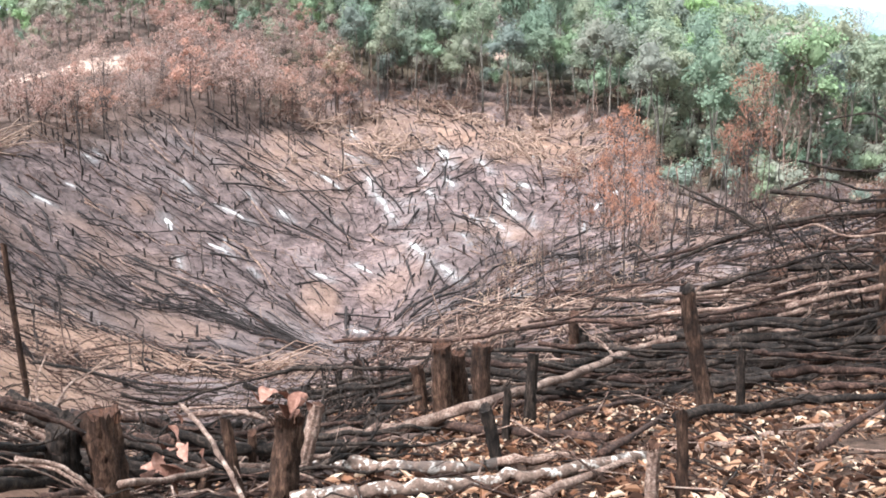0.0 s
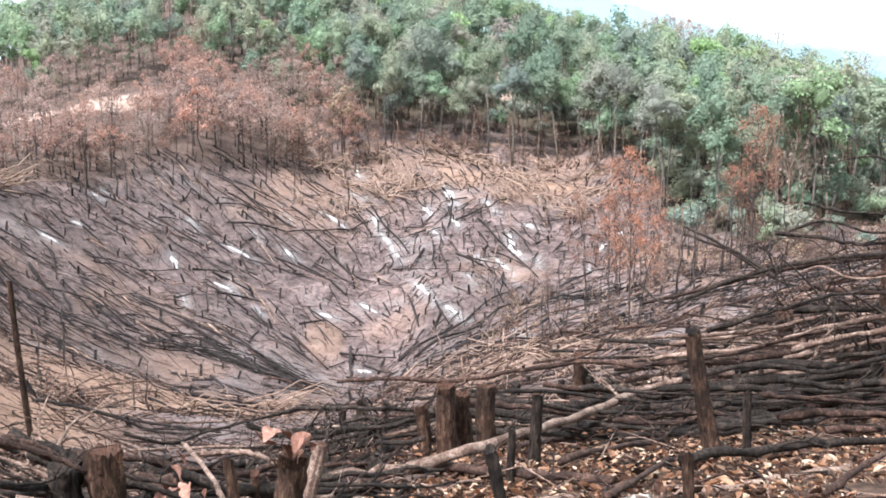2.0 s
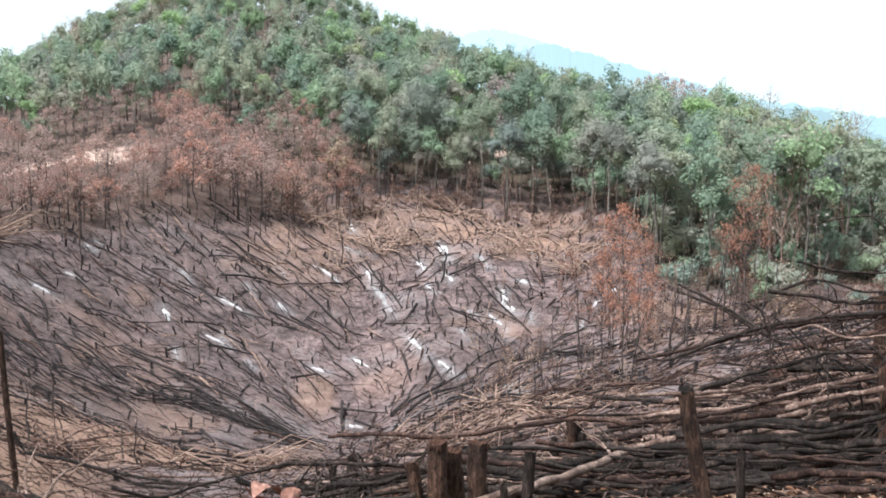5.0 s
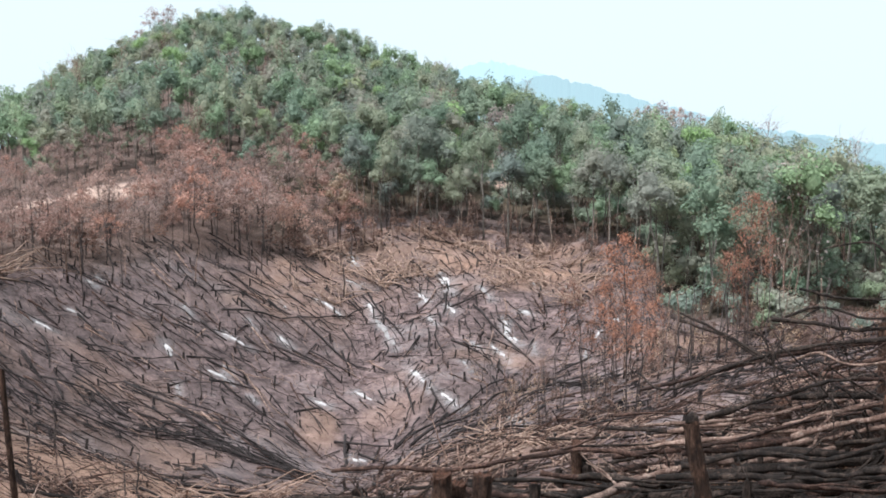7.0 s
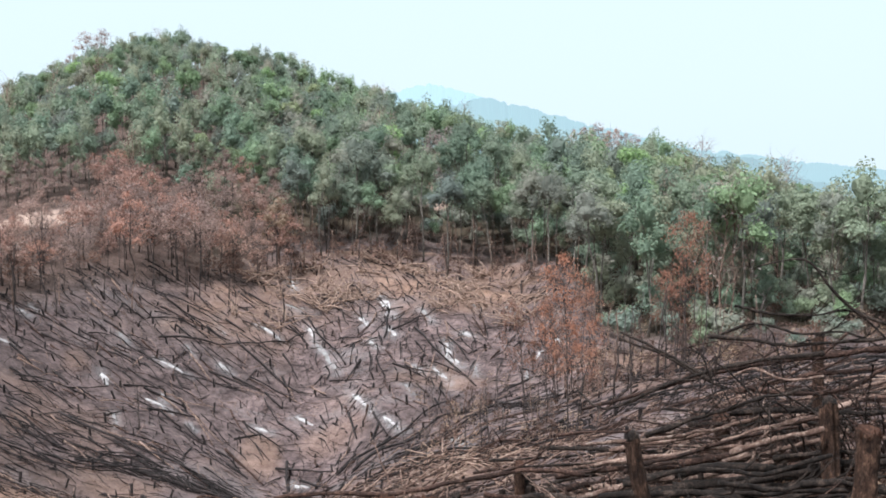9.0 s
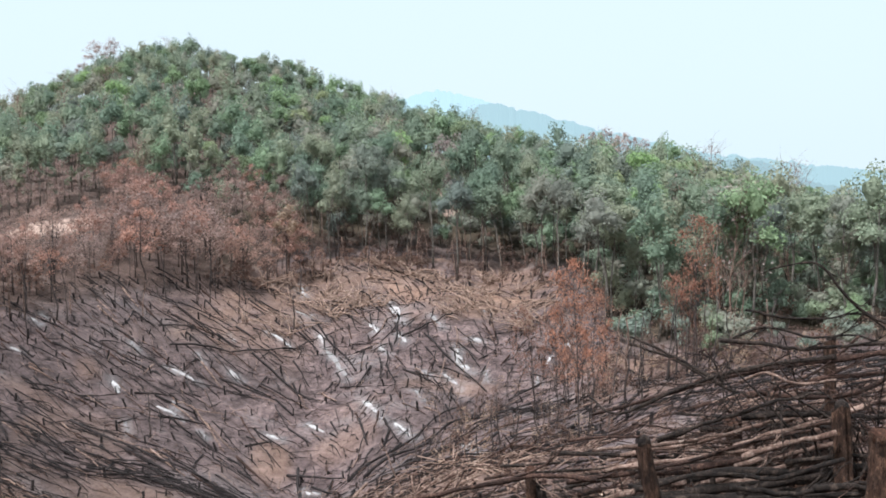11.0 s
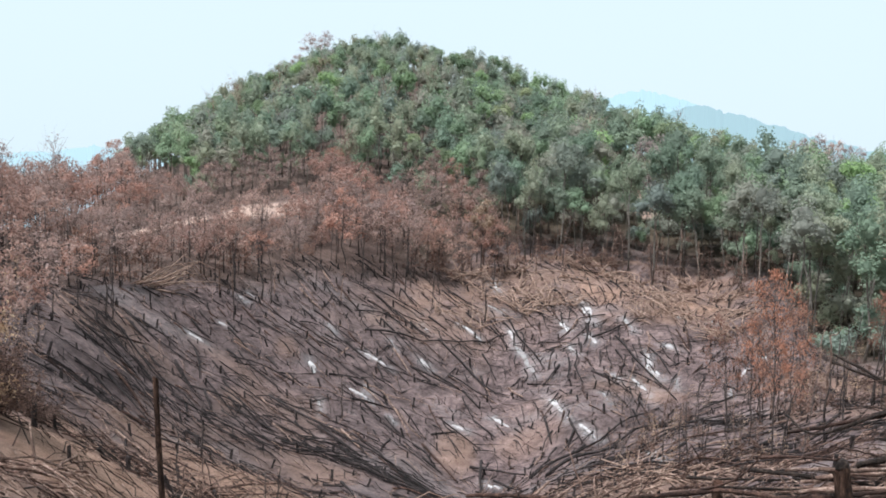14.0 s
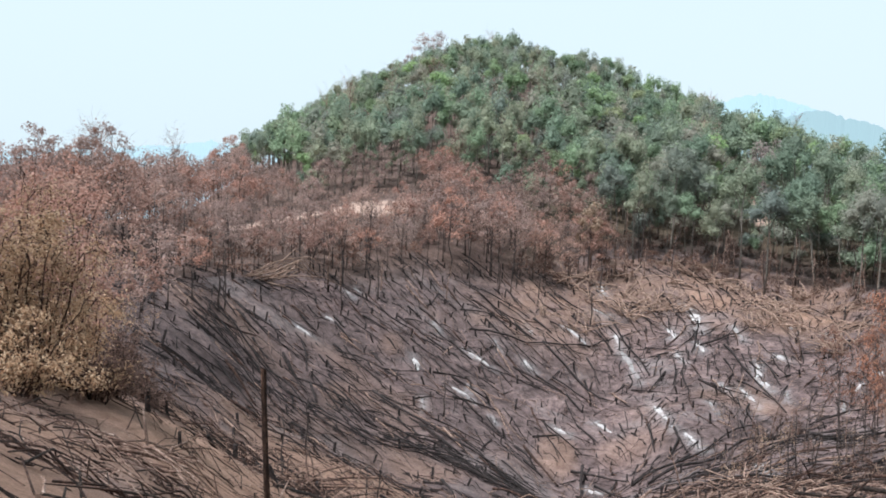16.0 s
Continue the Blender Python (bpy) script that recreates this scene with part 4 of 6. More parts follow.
# ---- white ash on the burnt slope ----
def ash_patch(ax, ay, bx, by, wide, mat, tone):
    """A thin uneven drift of ash left by a burnt trunk, lying along the slope."""
    nr = np.random.RandomState(int(abs(ax) * 31 + ay * 17))
    x, y = (ax + bx) / 2, (ay + by) / 2
    deep = math.hypot(bx - ax, by - ay) / 2
    d = np.array([bx - ax, by - ay]) / (2 * deep)
    n, rings = 32, 4
    a = np.linspace(0, 2 * np.pi, n, endpoint=False)
    edge = 0.92 + 0.45 * (nr.rand(n) - 0.5) + 0.16 * np.sin(2 * a + nr.rand() * 6) + 0.2 * np.sin(3 * a + nr.rand() * 6) + 0.12 * np.sin(5 * a + nr.rand() * 6)
    v = []
    for k in range(rings):
        f = 1 - k / rings
        u, w = np.cos(a) * edge * f * wide, np.sin(a) * (0.8 + 0.2 * edge) * f * deep
        px, py = x + d[1] * u + d[0] * w, y - d[0] * u + d[1] * w
        lift = -0.04 if k == 0 else 0.02 + 0.05 * (1 - f) + 0.05 * nr.rand(n)
        v.append(np.stack([px - x, py - y, ground(px, py) + lift], 1))
    v = np.concatenate(v + [np.array([[0, 0, gz(x, y) + 0.1]])])
    z0 = gz(x, y)
    v[:, 2] -= z0
    i, k = np.arange(rings - 1)[:, None] * n, np.arange(n)[None]
    quads = np.stack([i + k, i + (k + 1) % n, i + n + (k + 1) % n, i + n + k], -1).reshape(-1, 4)
    k = np.arange(n)
    tris = np.stack([(rings - 1) * n + k, (rings - 1) * n + (k + 1) % n, np.full(n, rings * n)], -1)
    ob = new("ash_patch", mesh_from("ash_patch", v, [quads, tris], mat, True))
    ob.location = (x, y, z0)
    tagged(ob, f"patch of {tone} wood ash on burnt soil", "ash patch", "ash patches on the slope")


for drift in ASH_UPPER + ASH_LOWER:
    ash_patch(*drift, M_ASH, "white")
for drift in ASH_GREY:
    ash_patch(*drift, M_GREYASH, "thin grey")


# ---- long pale trunks that stand out on the slope ----
def slope_trunk(points, r0, r1, mat, label):
    """A long felled trunk that follows the slope through the places given."""
    rng = np.random.RandomState(int(abs(points[0][0]) * 71 + points[0][1] * 13))
    xy = smooth_path([(x, y, 0.0) for x, y in points], 6)
    xy[:, :2] += np.cumsum(rng.normal(size=(len(xy), 2)), 0) * 0.03
    xy[:, 2] = ground(xy[:, 0], xy[:, 1]) + r0 + 0.05 + 0.18 * rng.rand(len(xy))
    c = xy.mean(0)
    v, q, t = tube(xy - c, np.linspace(r0, r1, len(xy)), 7, rng, 0.2)
    ob = new("charred_log", mesh_from("charred_log", v, [q, t], mat, True))
    ob.location = c
    tagged(ob, label, "log", "felled logs on the slope")


PALE_LOG, BLACK_LOG = "long pale bleached trunk lying down the burnt slope", "long charred black trunk lying on burnt soil"
for route in (((-24.3, 72.4), (-22.7, 72.7)), ((-15.6, 75.2), (-14.0, 75.0), (-12.0, 75.2)), ((-14.1, 74.9), (-12.6, 72.6), (-10.7, 70.2)), ((-13.8, 74.6), (-12.0, 71.6), (-11.2, 70.2)),
              ((-19.7, 53.4), (-17.2, 50.9)), ((-15.1, 58.1), (-12.9, 53.2)), ((-9.1, 99.5), (-6.8, 97.0), (-4.7, 94.7)), ((5.1, 112.0), (7.4, 102.0), (8.8, 94.9)),
              ((-2.0, 110.4), (-0.8, 102.9)), ((8.0, 100.3), (11.4, 96.1)), ((-6.0, 105.0), (-5.2, 98.5))):
    slope_trunk(route, 0.055, 0.03, M_PALE, PALE_LOG)
for route in (((-9.3, 89.8), (-6.6, 92.9)), ((-17.4, 84.0), (-9.0, 90.0)), ((-12.0, 88.0), (-5.6, 80.0)), ((-7.0, 97.0), (-3.0, 84.0)), ((2.6, 92.0), (6.8, 80.5)), ((-20.0, 66.5), (-11.0, 62.8)),
              ((0.6, 91.0), (5.4, 98.0)), ((-14.0, 61.5), (-8.6, 59.5)), ((-3.0, 64.4), (0.5, 68.6), (4.6, 75.7)), ((-2.0, 62.5), (2.6, 69.0), (7.0, 76.0)), ((0.5, 61.0), (7.5, 70.0), (12.5, 75.0))):
    slope_trunk(route, 0.09, 0.05, M_CHAR, BLACK_LOG)


# ---- single trees and poles ----
def planted(key, az, r, scale, tall=1.0, seed=1):
    return plant(key, *polar(az, r), scale, rng=random.Random(seed), tall=tall)


planted("orange", 9.75, 47, 0.8, 1.5, 1)
planted("orange", 15.9, 77, 1.25, 1.3, 2)
planted("orange", 15.2, 78, 0.95, 1.1, 3)
planted("orange", 8.6, 62, 0.8, 1.35, 4)
planted("orange", 7.4, 66, 0.7, 1.3, 5)
planted("orange", 10.4, 56, 0.7, 1.4, 6)
planted("orange", 9.2, 70, 0.6, 1.0, 8)
planted("tan", -5.55, 107, 1.05, 1.0, 7)
for k, (az, r, s) in enumerate(((17.6, 88, 1.15), (18.3, 89, 1.05), (17.0, 91, 1.0),
                                (-10.8, 152, 0.95), (-10.2, 153, 0.9), (-11.3, 152, 0.85), (-14.6, 150, 0.9), (-8.5, 165, 1.0),
                                (-31.0, 76, 0.6), (-31.7, 78, 0.62), (-32.4, 76, 0.6), (-34.5, 74, 0.55))):
    planted("bare", az, r, s, 1.0, 20 + k)


for k, (az, r, s) in enumerate(((10.4, 187, 0.84), (11.0, 190, 0.92), (11.6, 191, 0.97), (12.2, 189, 0.96), (12.8, 187, 0.9), (13.4, 184, 0.82),
                                (-14.3, 240, 1.0), (-14.9, 241, 1.05), (-15.5, 240, 0.8), (-17.6, 236, 0.7), (2.8, 136, 0.75), (3.4, 138, 0.75))):
    planted("pink", az, r, s, 1.0, 80 + k)


def dead_pole(az, r, height, radius, lean=(0, 0), twigs=3, pale=False, seed=0):
    """A thin burnt sapling left standing, with stubs of branches."""
    rng = np.random.RandomState(seed)
    x, y = polar(az, r)
    k = np.linspace(0, 1, 6)
    p = np.stack([lean[0] * height * k ** 1.3, lean[1] * height * k, height * k - 0.2 * (k == 0)], 1) + np.concatenate([[[0, 0, 0]], rng.normal(size=(5, 3)) * 0.015 * height])
    mat = M_PALE if pale else M_BURNTTRUNK
    ob = new("dead_sapling", mesh_from("dead_sapling", *(lambda a: (a[0], [a[1], a[2]]))(tube(p, radius * (1 - 0.6 * k), 6, rng, 0.2)), mat, True))
    ob.location = (x, y, gz(x, y))
    tagged(ob, ("pale bleached" if pale else "thin burnt") + " dead sapling standing on burnt soil", "dead sapling", "dead saplings")
    for _ in range(twigs):
        i = rng.randint(2, 6)
        e = p[i] + np.array([rng.normal() * 0.22, rng.normal() * 0.22, 0.1 + 0.2 * rng.rand()]) * height * 0.6
        v, q, t = tube([p[i], (p[i] + e) / 2 + rng.normal(size=3) * 0.04 * height, e], [radius * 0.45, radius * 0.3, radius * 0.1], 4)
        part("branch", mesh_from("branch", v, [q, t], mat, True), ob)


dead_pole(-12.9, 69, 2.6, 0.07, seed=1)
dead_pole(-5.3, 95, 2.9, 0.09, seed=2)
dead_pole(7.6, 47, 4.2, 0.045, (-0.06, 0), 4, seed=3)
dead_pole(5.1, 48, 2.6, 0.05, seed=4)
dead_pole(5.5, 47, 3.2, 0.045, (-0.03, 0), seed=5)
dead_pole(6.4, 50, 3.0, 0.04, (0.05, 0), 5, seed=6)
dead_pole(4.2, 52, 2.8, 0.04, (0.03, 0), 5, seed=7)
dead_pole(12.3, 72, 4.6, 0.11, (0.02, 0), 3, True, seed=8)
dead_pole(0.2, 45, 1.9, 0.05, (-0.35, 0), 5, True, seed=9)
dead_pole(-16.9, 44, 2.0, 0.05, (0.02, 0), 4, seed=10)
dead_pole(-16.2, 40, 2.2, 0.045, (0.03, 0), 4, seed=11)
dead_pole(-21.4, 40, 2.4, 0.04, (-0.04, 0), 4, seed=12)
dead_pole(-20.2, 52, 2.4, 0.06, seed=13)
for k in range(70):
    rr = random.Random(100 + k)
    az = rr.uniform(-30, -8)
    dead_pole(az, EDGE_AT(az) + rr.uniform(-9, 14), rr.uniform(2.2, 5.0), rr.uniform(0.04, 0.075), (rr.gauss(0, 0.06), rr.gauss(0, 0.06)), 2, rr.random() < 0.12, seed=100 + k)
for k in range(30):
    rr = random.Random(300 + k)
    az = rr.uniform(-6, 11)
    dead_pole(az, EDGE_AT(az) + rr.uniform(-2, 5), rr.uniform(4, 7.0), rr.uniform(0.05, 0.08), (rr.gauss(0, 0.05), rr.gauss(0, 0.05)), 2, rr.random() < 0.6, seed=300 + k)


# ---- fallen pale brush at the edge of the wood, and by the near left spur ----
def fallen_brush(az, r, length, count, spread, aim, seed, mat, label):
    rng = np.random.RandomState(seed)
    x, y = polar(az, r)
    z0 = gz(x, y)
    ob = thing("fallen_brush", label, "brush", at=(x, y, z0))
    for _ in range(count):
        a = aim + rng.normal() * spread
        l = length * (0.5 + 0.6 * rng.rand())
        end = np.array([math.cos(a) * l, math.sin(a) * l, 0])
        ez = gz(x + end[0], y + end[1]) - z0
        s = rng.normal(size=3) * 0.12 * length * np.array([1, 1, 0])
        p = np.stack([s + (end - s) * k for k in (0, 0.35, 0.7, 1.0)])
        p[:, 2] = np.linspace(gz(x + s[0], y + s[1]) - z0, ez, 4) + np.array([0.03, 0.14, 0.22, 0.16]) * length * (0.4 + rng.rand())
        p[1:3] += rng.normal(size=(2, 3)) * 0.04 * length
        v, q, t = tube(p, np.array([1, 0.8, 0.55, 0.2]) * (0.014 + 0.02 * rng.rand()) * (1 + r / 70), 5, rng, 0.2)
        part("branch", mesh_from("branch", v, [q, t], mat, True), ob)


fallen_brush(-23.2, 79, 7.0, 20, 0.22, 0.75, 1, M_TANSTICK, "pale fallen brush at the edge of the burnt wood")
fallen_brush(-30.5, 20, 2.6, 12, 0.5, 0.25, 2, M_PALE, "bleached fallen branch on bare earth")
fallen_brush(-29.0, 22, 2.2, 8, 0.6, 0.9, 3, M_PALE, "bleached fallen branch on bare earth")
fallen_brush(-15.5, 44, 4.5, 10, 0.9, 0.4, 4, M_TANSTICK, "dry tangled branches on a bare mound")
fallen_brush(-20.0, 42, 4.5, 10, 0.8, 0.2, 5, M_BROWN, "dry tangled branches on a bare mound")
fallen_brush(-10.5, 50, 5.0, 12, 0.7, -0.3, 6, M_TANSTICK, "dry tangled branches on a bare mound")
fallen_brush(-2.0, 103, 5.0, 12, 0.9, 1.2, 7, M_TANSTICK, "pale dry branches heaped at the top of the clearing")
fallen_brush(4.0, 103, 5.0, 14, 0.9, 1.4, 8, M_TANSTICK, "pale dry branches heaped at the top of the clearing")
fallen_brush(7.5, 96, 5.0, 14, 0.8, 1.7, 9, M_TANSTICK, "pale dry branches heaped at the top of the clearing")
fallen_brush(2.6, 52, 4.0, 14, 1.0, 1.2, 10, M_TANSTICK, "dry tangled branches on the burnt spur")
fallen_brush(5.4, 46, 4.0, 14, 1.0, 1.0, 11, M_BROWN, "dry tangled branches on the burnt spur")


# ---- the dried shrubs on the near left spur ----
def shrub(az, r, height, spread, mat, label, seed, count=3000, size=0.08):
    """Arching stems from one root, each carrying ragged plumes of withered leaves."""
    rng = np.random.RandomState(seed)
    x, y = polar(az, r)
    ob = thing("dried_shrub", label, "shrub", "dried shrubs", at=(x, y, gz(x, y)))
    pts = []
    shoots = 26
    for _ in range(shoots):
        a, s = rng.rand() * 6.283, spread * (0.15 + 0.95 * rng.rand())
        h = height * (0.35 + 0.75 * rng.rand()) * (1 - 0.35 * s / spread)
        d = np.array([math.cos(a), math.sin(a), 0])
        foot = d * 0.2 * spread * rng.rand() - [0, 0, 0.3]
        p = smooth_path([foot, foot + d * s * 0.25 + [0, 0, h * 0.6], foot + d * s * 0.65 + [0, 0, h * 0.97], foot + d * s * 1.1 + [0, 0, h * (0.75 + 0.3 * rng.rand())]], 4)
        p[1:] += rng.normal(size=(len(p) - 1, 3)) * 0.03 * spread
        stems = Soup()
        stems.add(*tube(p, np.linspace(0.024, 0.005, len(p)), 5, cap=False))
        for _ in range(9):
            i = rng.randint(4, len(p))
            side = rng.normal(size=3) * np.array([1, 1, 0.5])
            side /= np.linalg.norm(side)
            l = spread * (0.12 + 0.28 * rng.rand())
            e = p[i] + side * l
            stems.add(*tube([p[i], (p[i] + e) / 2 + [0, 0, 0.06], e], [0.007, 0.005, 0.002], 3, cap=False))
            n = max(3, int(count / shoots / 9 * (0.4 + 1.2 * rng.rand())))
            k = rng.rand(n)[:, None]
            pts.append(p[i] + (e - p[i]) * k + rng.normal(size=(n, 3)) * l * np.array([0.3, 0.3, 0.26]) - [0, 0, 0.04])
        part("stem", stems.mesh("stem", M_BROWN, True), ob)
    pts = np.concatenate(pts)
    pts[:, 2] = np.maximum(pts[:, 2], 0.1)
    leaf = Soup()
    leaf.add(*leaves(pts, size, rng, pts - [0, 0, height * 0.35], 0.8, 0.5))
    part("foliage", leaf.mesh("foliage", mat), ob)


# the lowest browned shrubs get darker leaves in place of shade
STRAW, BROWNED = "dried shrub with straw-yellow withered leaves", "dried shrub with scorched brown leaves"
shrub(-33.9, 24.0, 4.0, 1.8, M_STRAW, STRAW, 1, 8000)
shrub(-32.0, 25.5, 3.1, 1.4, M_STRAW, STRAW, 2, 5000)
shrub(-30.2, 26.5, 1.7, 1.0, M_SCORCHSHADE, BROWNED, 3, 2200)
shrub(-35.8, 24.5, 4.4, 1.9, M_STRAW, STRAW, 4, 8000)
shrub(-34.6, 22.5, 2.0, 1.2, M_STRAW, STRAW, 9, 4000)
shrub(-31.2, 24.6, 1.3, 1.0, M_SCORCHSHADE, BROWNED, 10, 1800)
shrub(-33.0, 31.0, 6.0, 2.1, M_RUST, "tall dried shrub with rust-brown leaves", 5, 5000, 0.11)
shrub(-35.0, 33.0, 6.6, 2.4, M_RUST, "tall dried shrub with rust-brown leaves", 6, 5000, 0.11)
shrub(-31.2, 38.0, 4.2, 1.9, M_DRY, BROWNED, 7, 4000, 0.11)
shrub(-37.5, 30.0, 5.0, 2.4, M_DRY, BROWNED, 8, 5000, 0.11)
shrub(-29.6, 34.0, 2.2, 1.2, M_SCORCHSHADE, BROWNED, 11, 1800, 0.1)
shrub(-28.8, 30.0, 0.9, 0.9, M_SCORCHSHADE, BROWNED, 12, 1200, 0.08)
for k, (az, r, s) in enumerate(((-31.0, 44, 0.8), (-32.2, 46, 0.9), (-33.5, 48, 0.95), (-34.6, 45, 0.9), (-30.0, 50, 0.85), (-31.6, 53, 0.9), (-29.0, 55, 0.8), (-33.0, 56, 0.9),
                                (-28.3, 60, 0.85), (-35.5, 50, 0.9), (-27.6, 64, 0.85), (-30.6, 60, 0.9), (-26.4, 68, 0.8))):
    planted("rust" if k % 3 == 0 else "burnt", az, r, s * 0.92, 1.0, 60 + k)
# low dry growth and saplings on the spur across the gully
for k in range(46):
    rr = random.Random(500 + k)
    az = rr.uniform(1.0, 11.5)
    dead_pole(az, rr.uniform(42, 80), rr.uniform(1.2, 4.2), rr.uniform(0.022, 0.04), (rr.gauss(0, 0.22), rr.gauss(0, 0.22)), 4, rr.random() < 0.45, seed=500 + k)
for k in range(40):
    rr = random.Random(600 + k)
    planted(rr.choice(("brownbush", "drybush", "drybush")), rr.uniform(1.0, 12.5), rr.uniform(44, 84), rr.uniform(0.25, 0.6), 1.0, 600 + k)
for k in range(36):
    rr = random.Random(700 + k)
    az = rr.uniform(-8, 9.5)
    fallen_brush(az, EDGE_AT(az) - rr.uniform(-2, 16), rr.uniform(2.2, 5.2), 10, 1.3, rr.uniform(0.6, 2.4), 700 + k, M_TANSTICK, "pale dry branches heaped at the top of the clearing")


for k in range(46):
    rr = random.Random(800 + k)
    dead_pole(rr.uniform(8.5, 21), rr.uniform(60, 86), rr.uniform(2.0, 6.5), rr.uniform(0.035, 0.07), (rr.gauss(0, 0.07), rr.gauss(0, 0.07)), 3, rr.random() < 0.3, seed=800 + k)
for k in range(34):
    rr = random.Random(850 + k)
    planted(rr.choice(("brownbush", "drybush")), rr.uniform(9.5, 22), rr.uniform(66, 84), rr.uniform(0.4, 0.85), 1.0, 850 + k)


# dry brush on the near side of the spur, and scorched growth at the foot of the eastern wood
for k in range(12):
    rr = random.Random(900 + k)
    fallen_brush(rr.uniform(-1.5, 9), rr.uniform(27, 46), rr.uniform(1.2, 2.6), 9, 1.5, rr.uniform(0.2, 2.6), 950 + k, rr.choice((M_TANSTICK, M_TANSTICK, M_PALE)), "dry tangled branches on the burnt spur")
for k in range(44):
    rr = random.Random(1000 + k)
    az = rr.uniform(10.5, 26)
    planted(rr.choice(("brownbush", "drybush", "bush")), az, EDGE_AT(az) + rr.uniform(-2, 9), rr.uniform(0.5, 1.05), 1.0, 1000 + k)


# ---- the near slope: stumps, stacked trunks and litter ----
BARKS = {"char": (M_SOOT, "charred black"), "brown": (M_BROWN, "scorched brown"), "pale": (M_PALE, "pale dry"), "spotted": (M_SPOT, "lichen-spotted pale")}


def stump(foot, up, radius, bark, frayed=0):
    """A stump hacked off at knee height or higher: bark, flared foot, torn top."""
    x, y = foot
    rng = np.random.RandomState(int(abs(x * 97 + y * 31)))
    mat, word = BARKS[bark]
    mat = {"brown": M_STUMP, "char": M_BLACKSTUMP}.get(bark, mat)
    up = np.array(up)
    rings, sides = 18, 22
    k = np.concatenate([[-0.2, 0.0], np.linspace(0.06, 1, rings - 2)])
    p = k[:, None] * up + np.sin(k * 5 + rng.rand() * 6)[:, None] * np.array([0.12, 0.12, 0]) * radius
    rad = radius * (0.92 + 0.45 * np.exp(-np.maximum(k, 0) * 9)) * (1 + 0.025 * rng.normal(size=rings))
    v, q, t = tube(p, rad, sides, rng, 0.24)
    ridge = 0.10 * radius * rng.normal(size=sides)
    axis = np.repeat(p, sides, 0)
    flat = v[:rings * sides] - axis
    v[:rings * sides] += flat / (np.linalg.norm(flat, axis=1)[:, None] + 1e-6) * np.tile(ridge, rings)[:, None]
    top = slice((rings - 1) * sides, rings * sides)
    slant = rng.normal() * 0.5
    v[top, 2] += radius * (slant * np.cos(np.linspace(0, 6.28, sides)) + (rng.rand(sides) - 0.4) * (0.45 if frayed else 0.4))
    ob = new("stump", mesh_from("stump", v, [q, t[:sides]], mat, True))
    ob.location = (x, y, gz(x, y))
    size = "tall" if np.linalg.norm(up) > 1.1 else "thick" if radius > 0.085 else "thin"
    tagged(ob, f"{size} {word} tree stump with a torn top", "stump", "stumps on the near slope")
    cap = v[top]
    w = np.concatenate([cap, [cap.mean(0) - [0, 0, radius * 0.3]]])
    i = np.arange(sides)
    cut = part("cut_top", mesh_from("cut_top", w, [np.stack([i, (i + 1) % sides, np.full(sides, sides)], -1)], M_SOOT if bark == "char" else M_CUT), ob, "rough cut wood")
    if frayed:
        fib = Soup()
        for _ in range(70):
            a, s = rng.rand() * 6.283, radius * (0.55 + 0.45 * rng.rand())
            b = up + np.array([math.cos(a) * s, math.sin(a) * s, -radius * 0.6])
            e = b + np.array([math.cos(a) * 0.2, math.sin(a) * 0.2, 1.0]) * radius * (0.3 + 0.5 * rng.rand()) + rng.normal(size=3) * radius * 0.2
            fib.add(*tube([b, e], [radius * 0.06, radius * 0.015], 3, cap=False))
        part("torn_fringe", fib.mesh("torn_fringe", M_CUT), cut, "torn reddish-brown wood fibres")
    if size == "tall" and frayed == 0 and radius > 0.07:
        lump = ICO_V * radius * (0.75 + 0.4 * rng.rand(12, 1)) + up + [0.02, 0, radius * 0.55]
        part("knot", mesh_from("knot", lump, [ICO_F], M_SOOT, True), ob, "charred knot")
    return ob


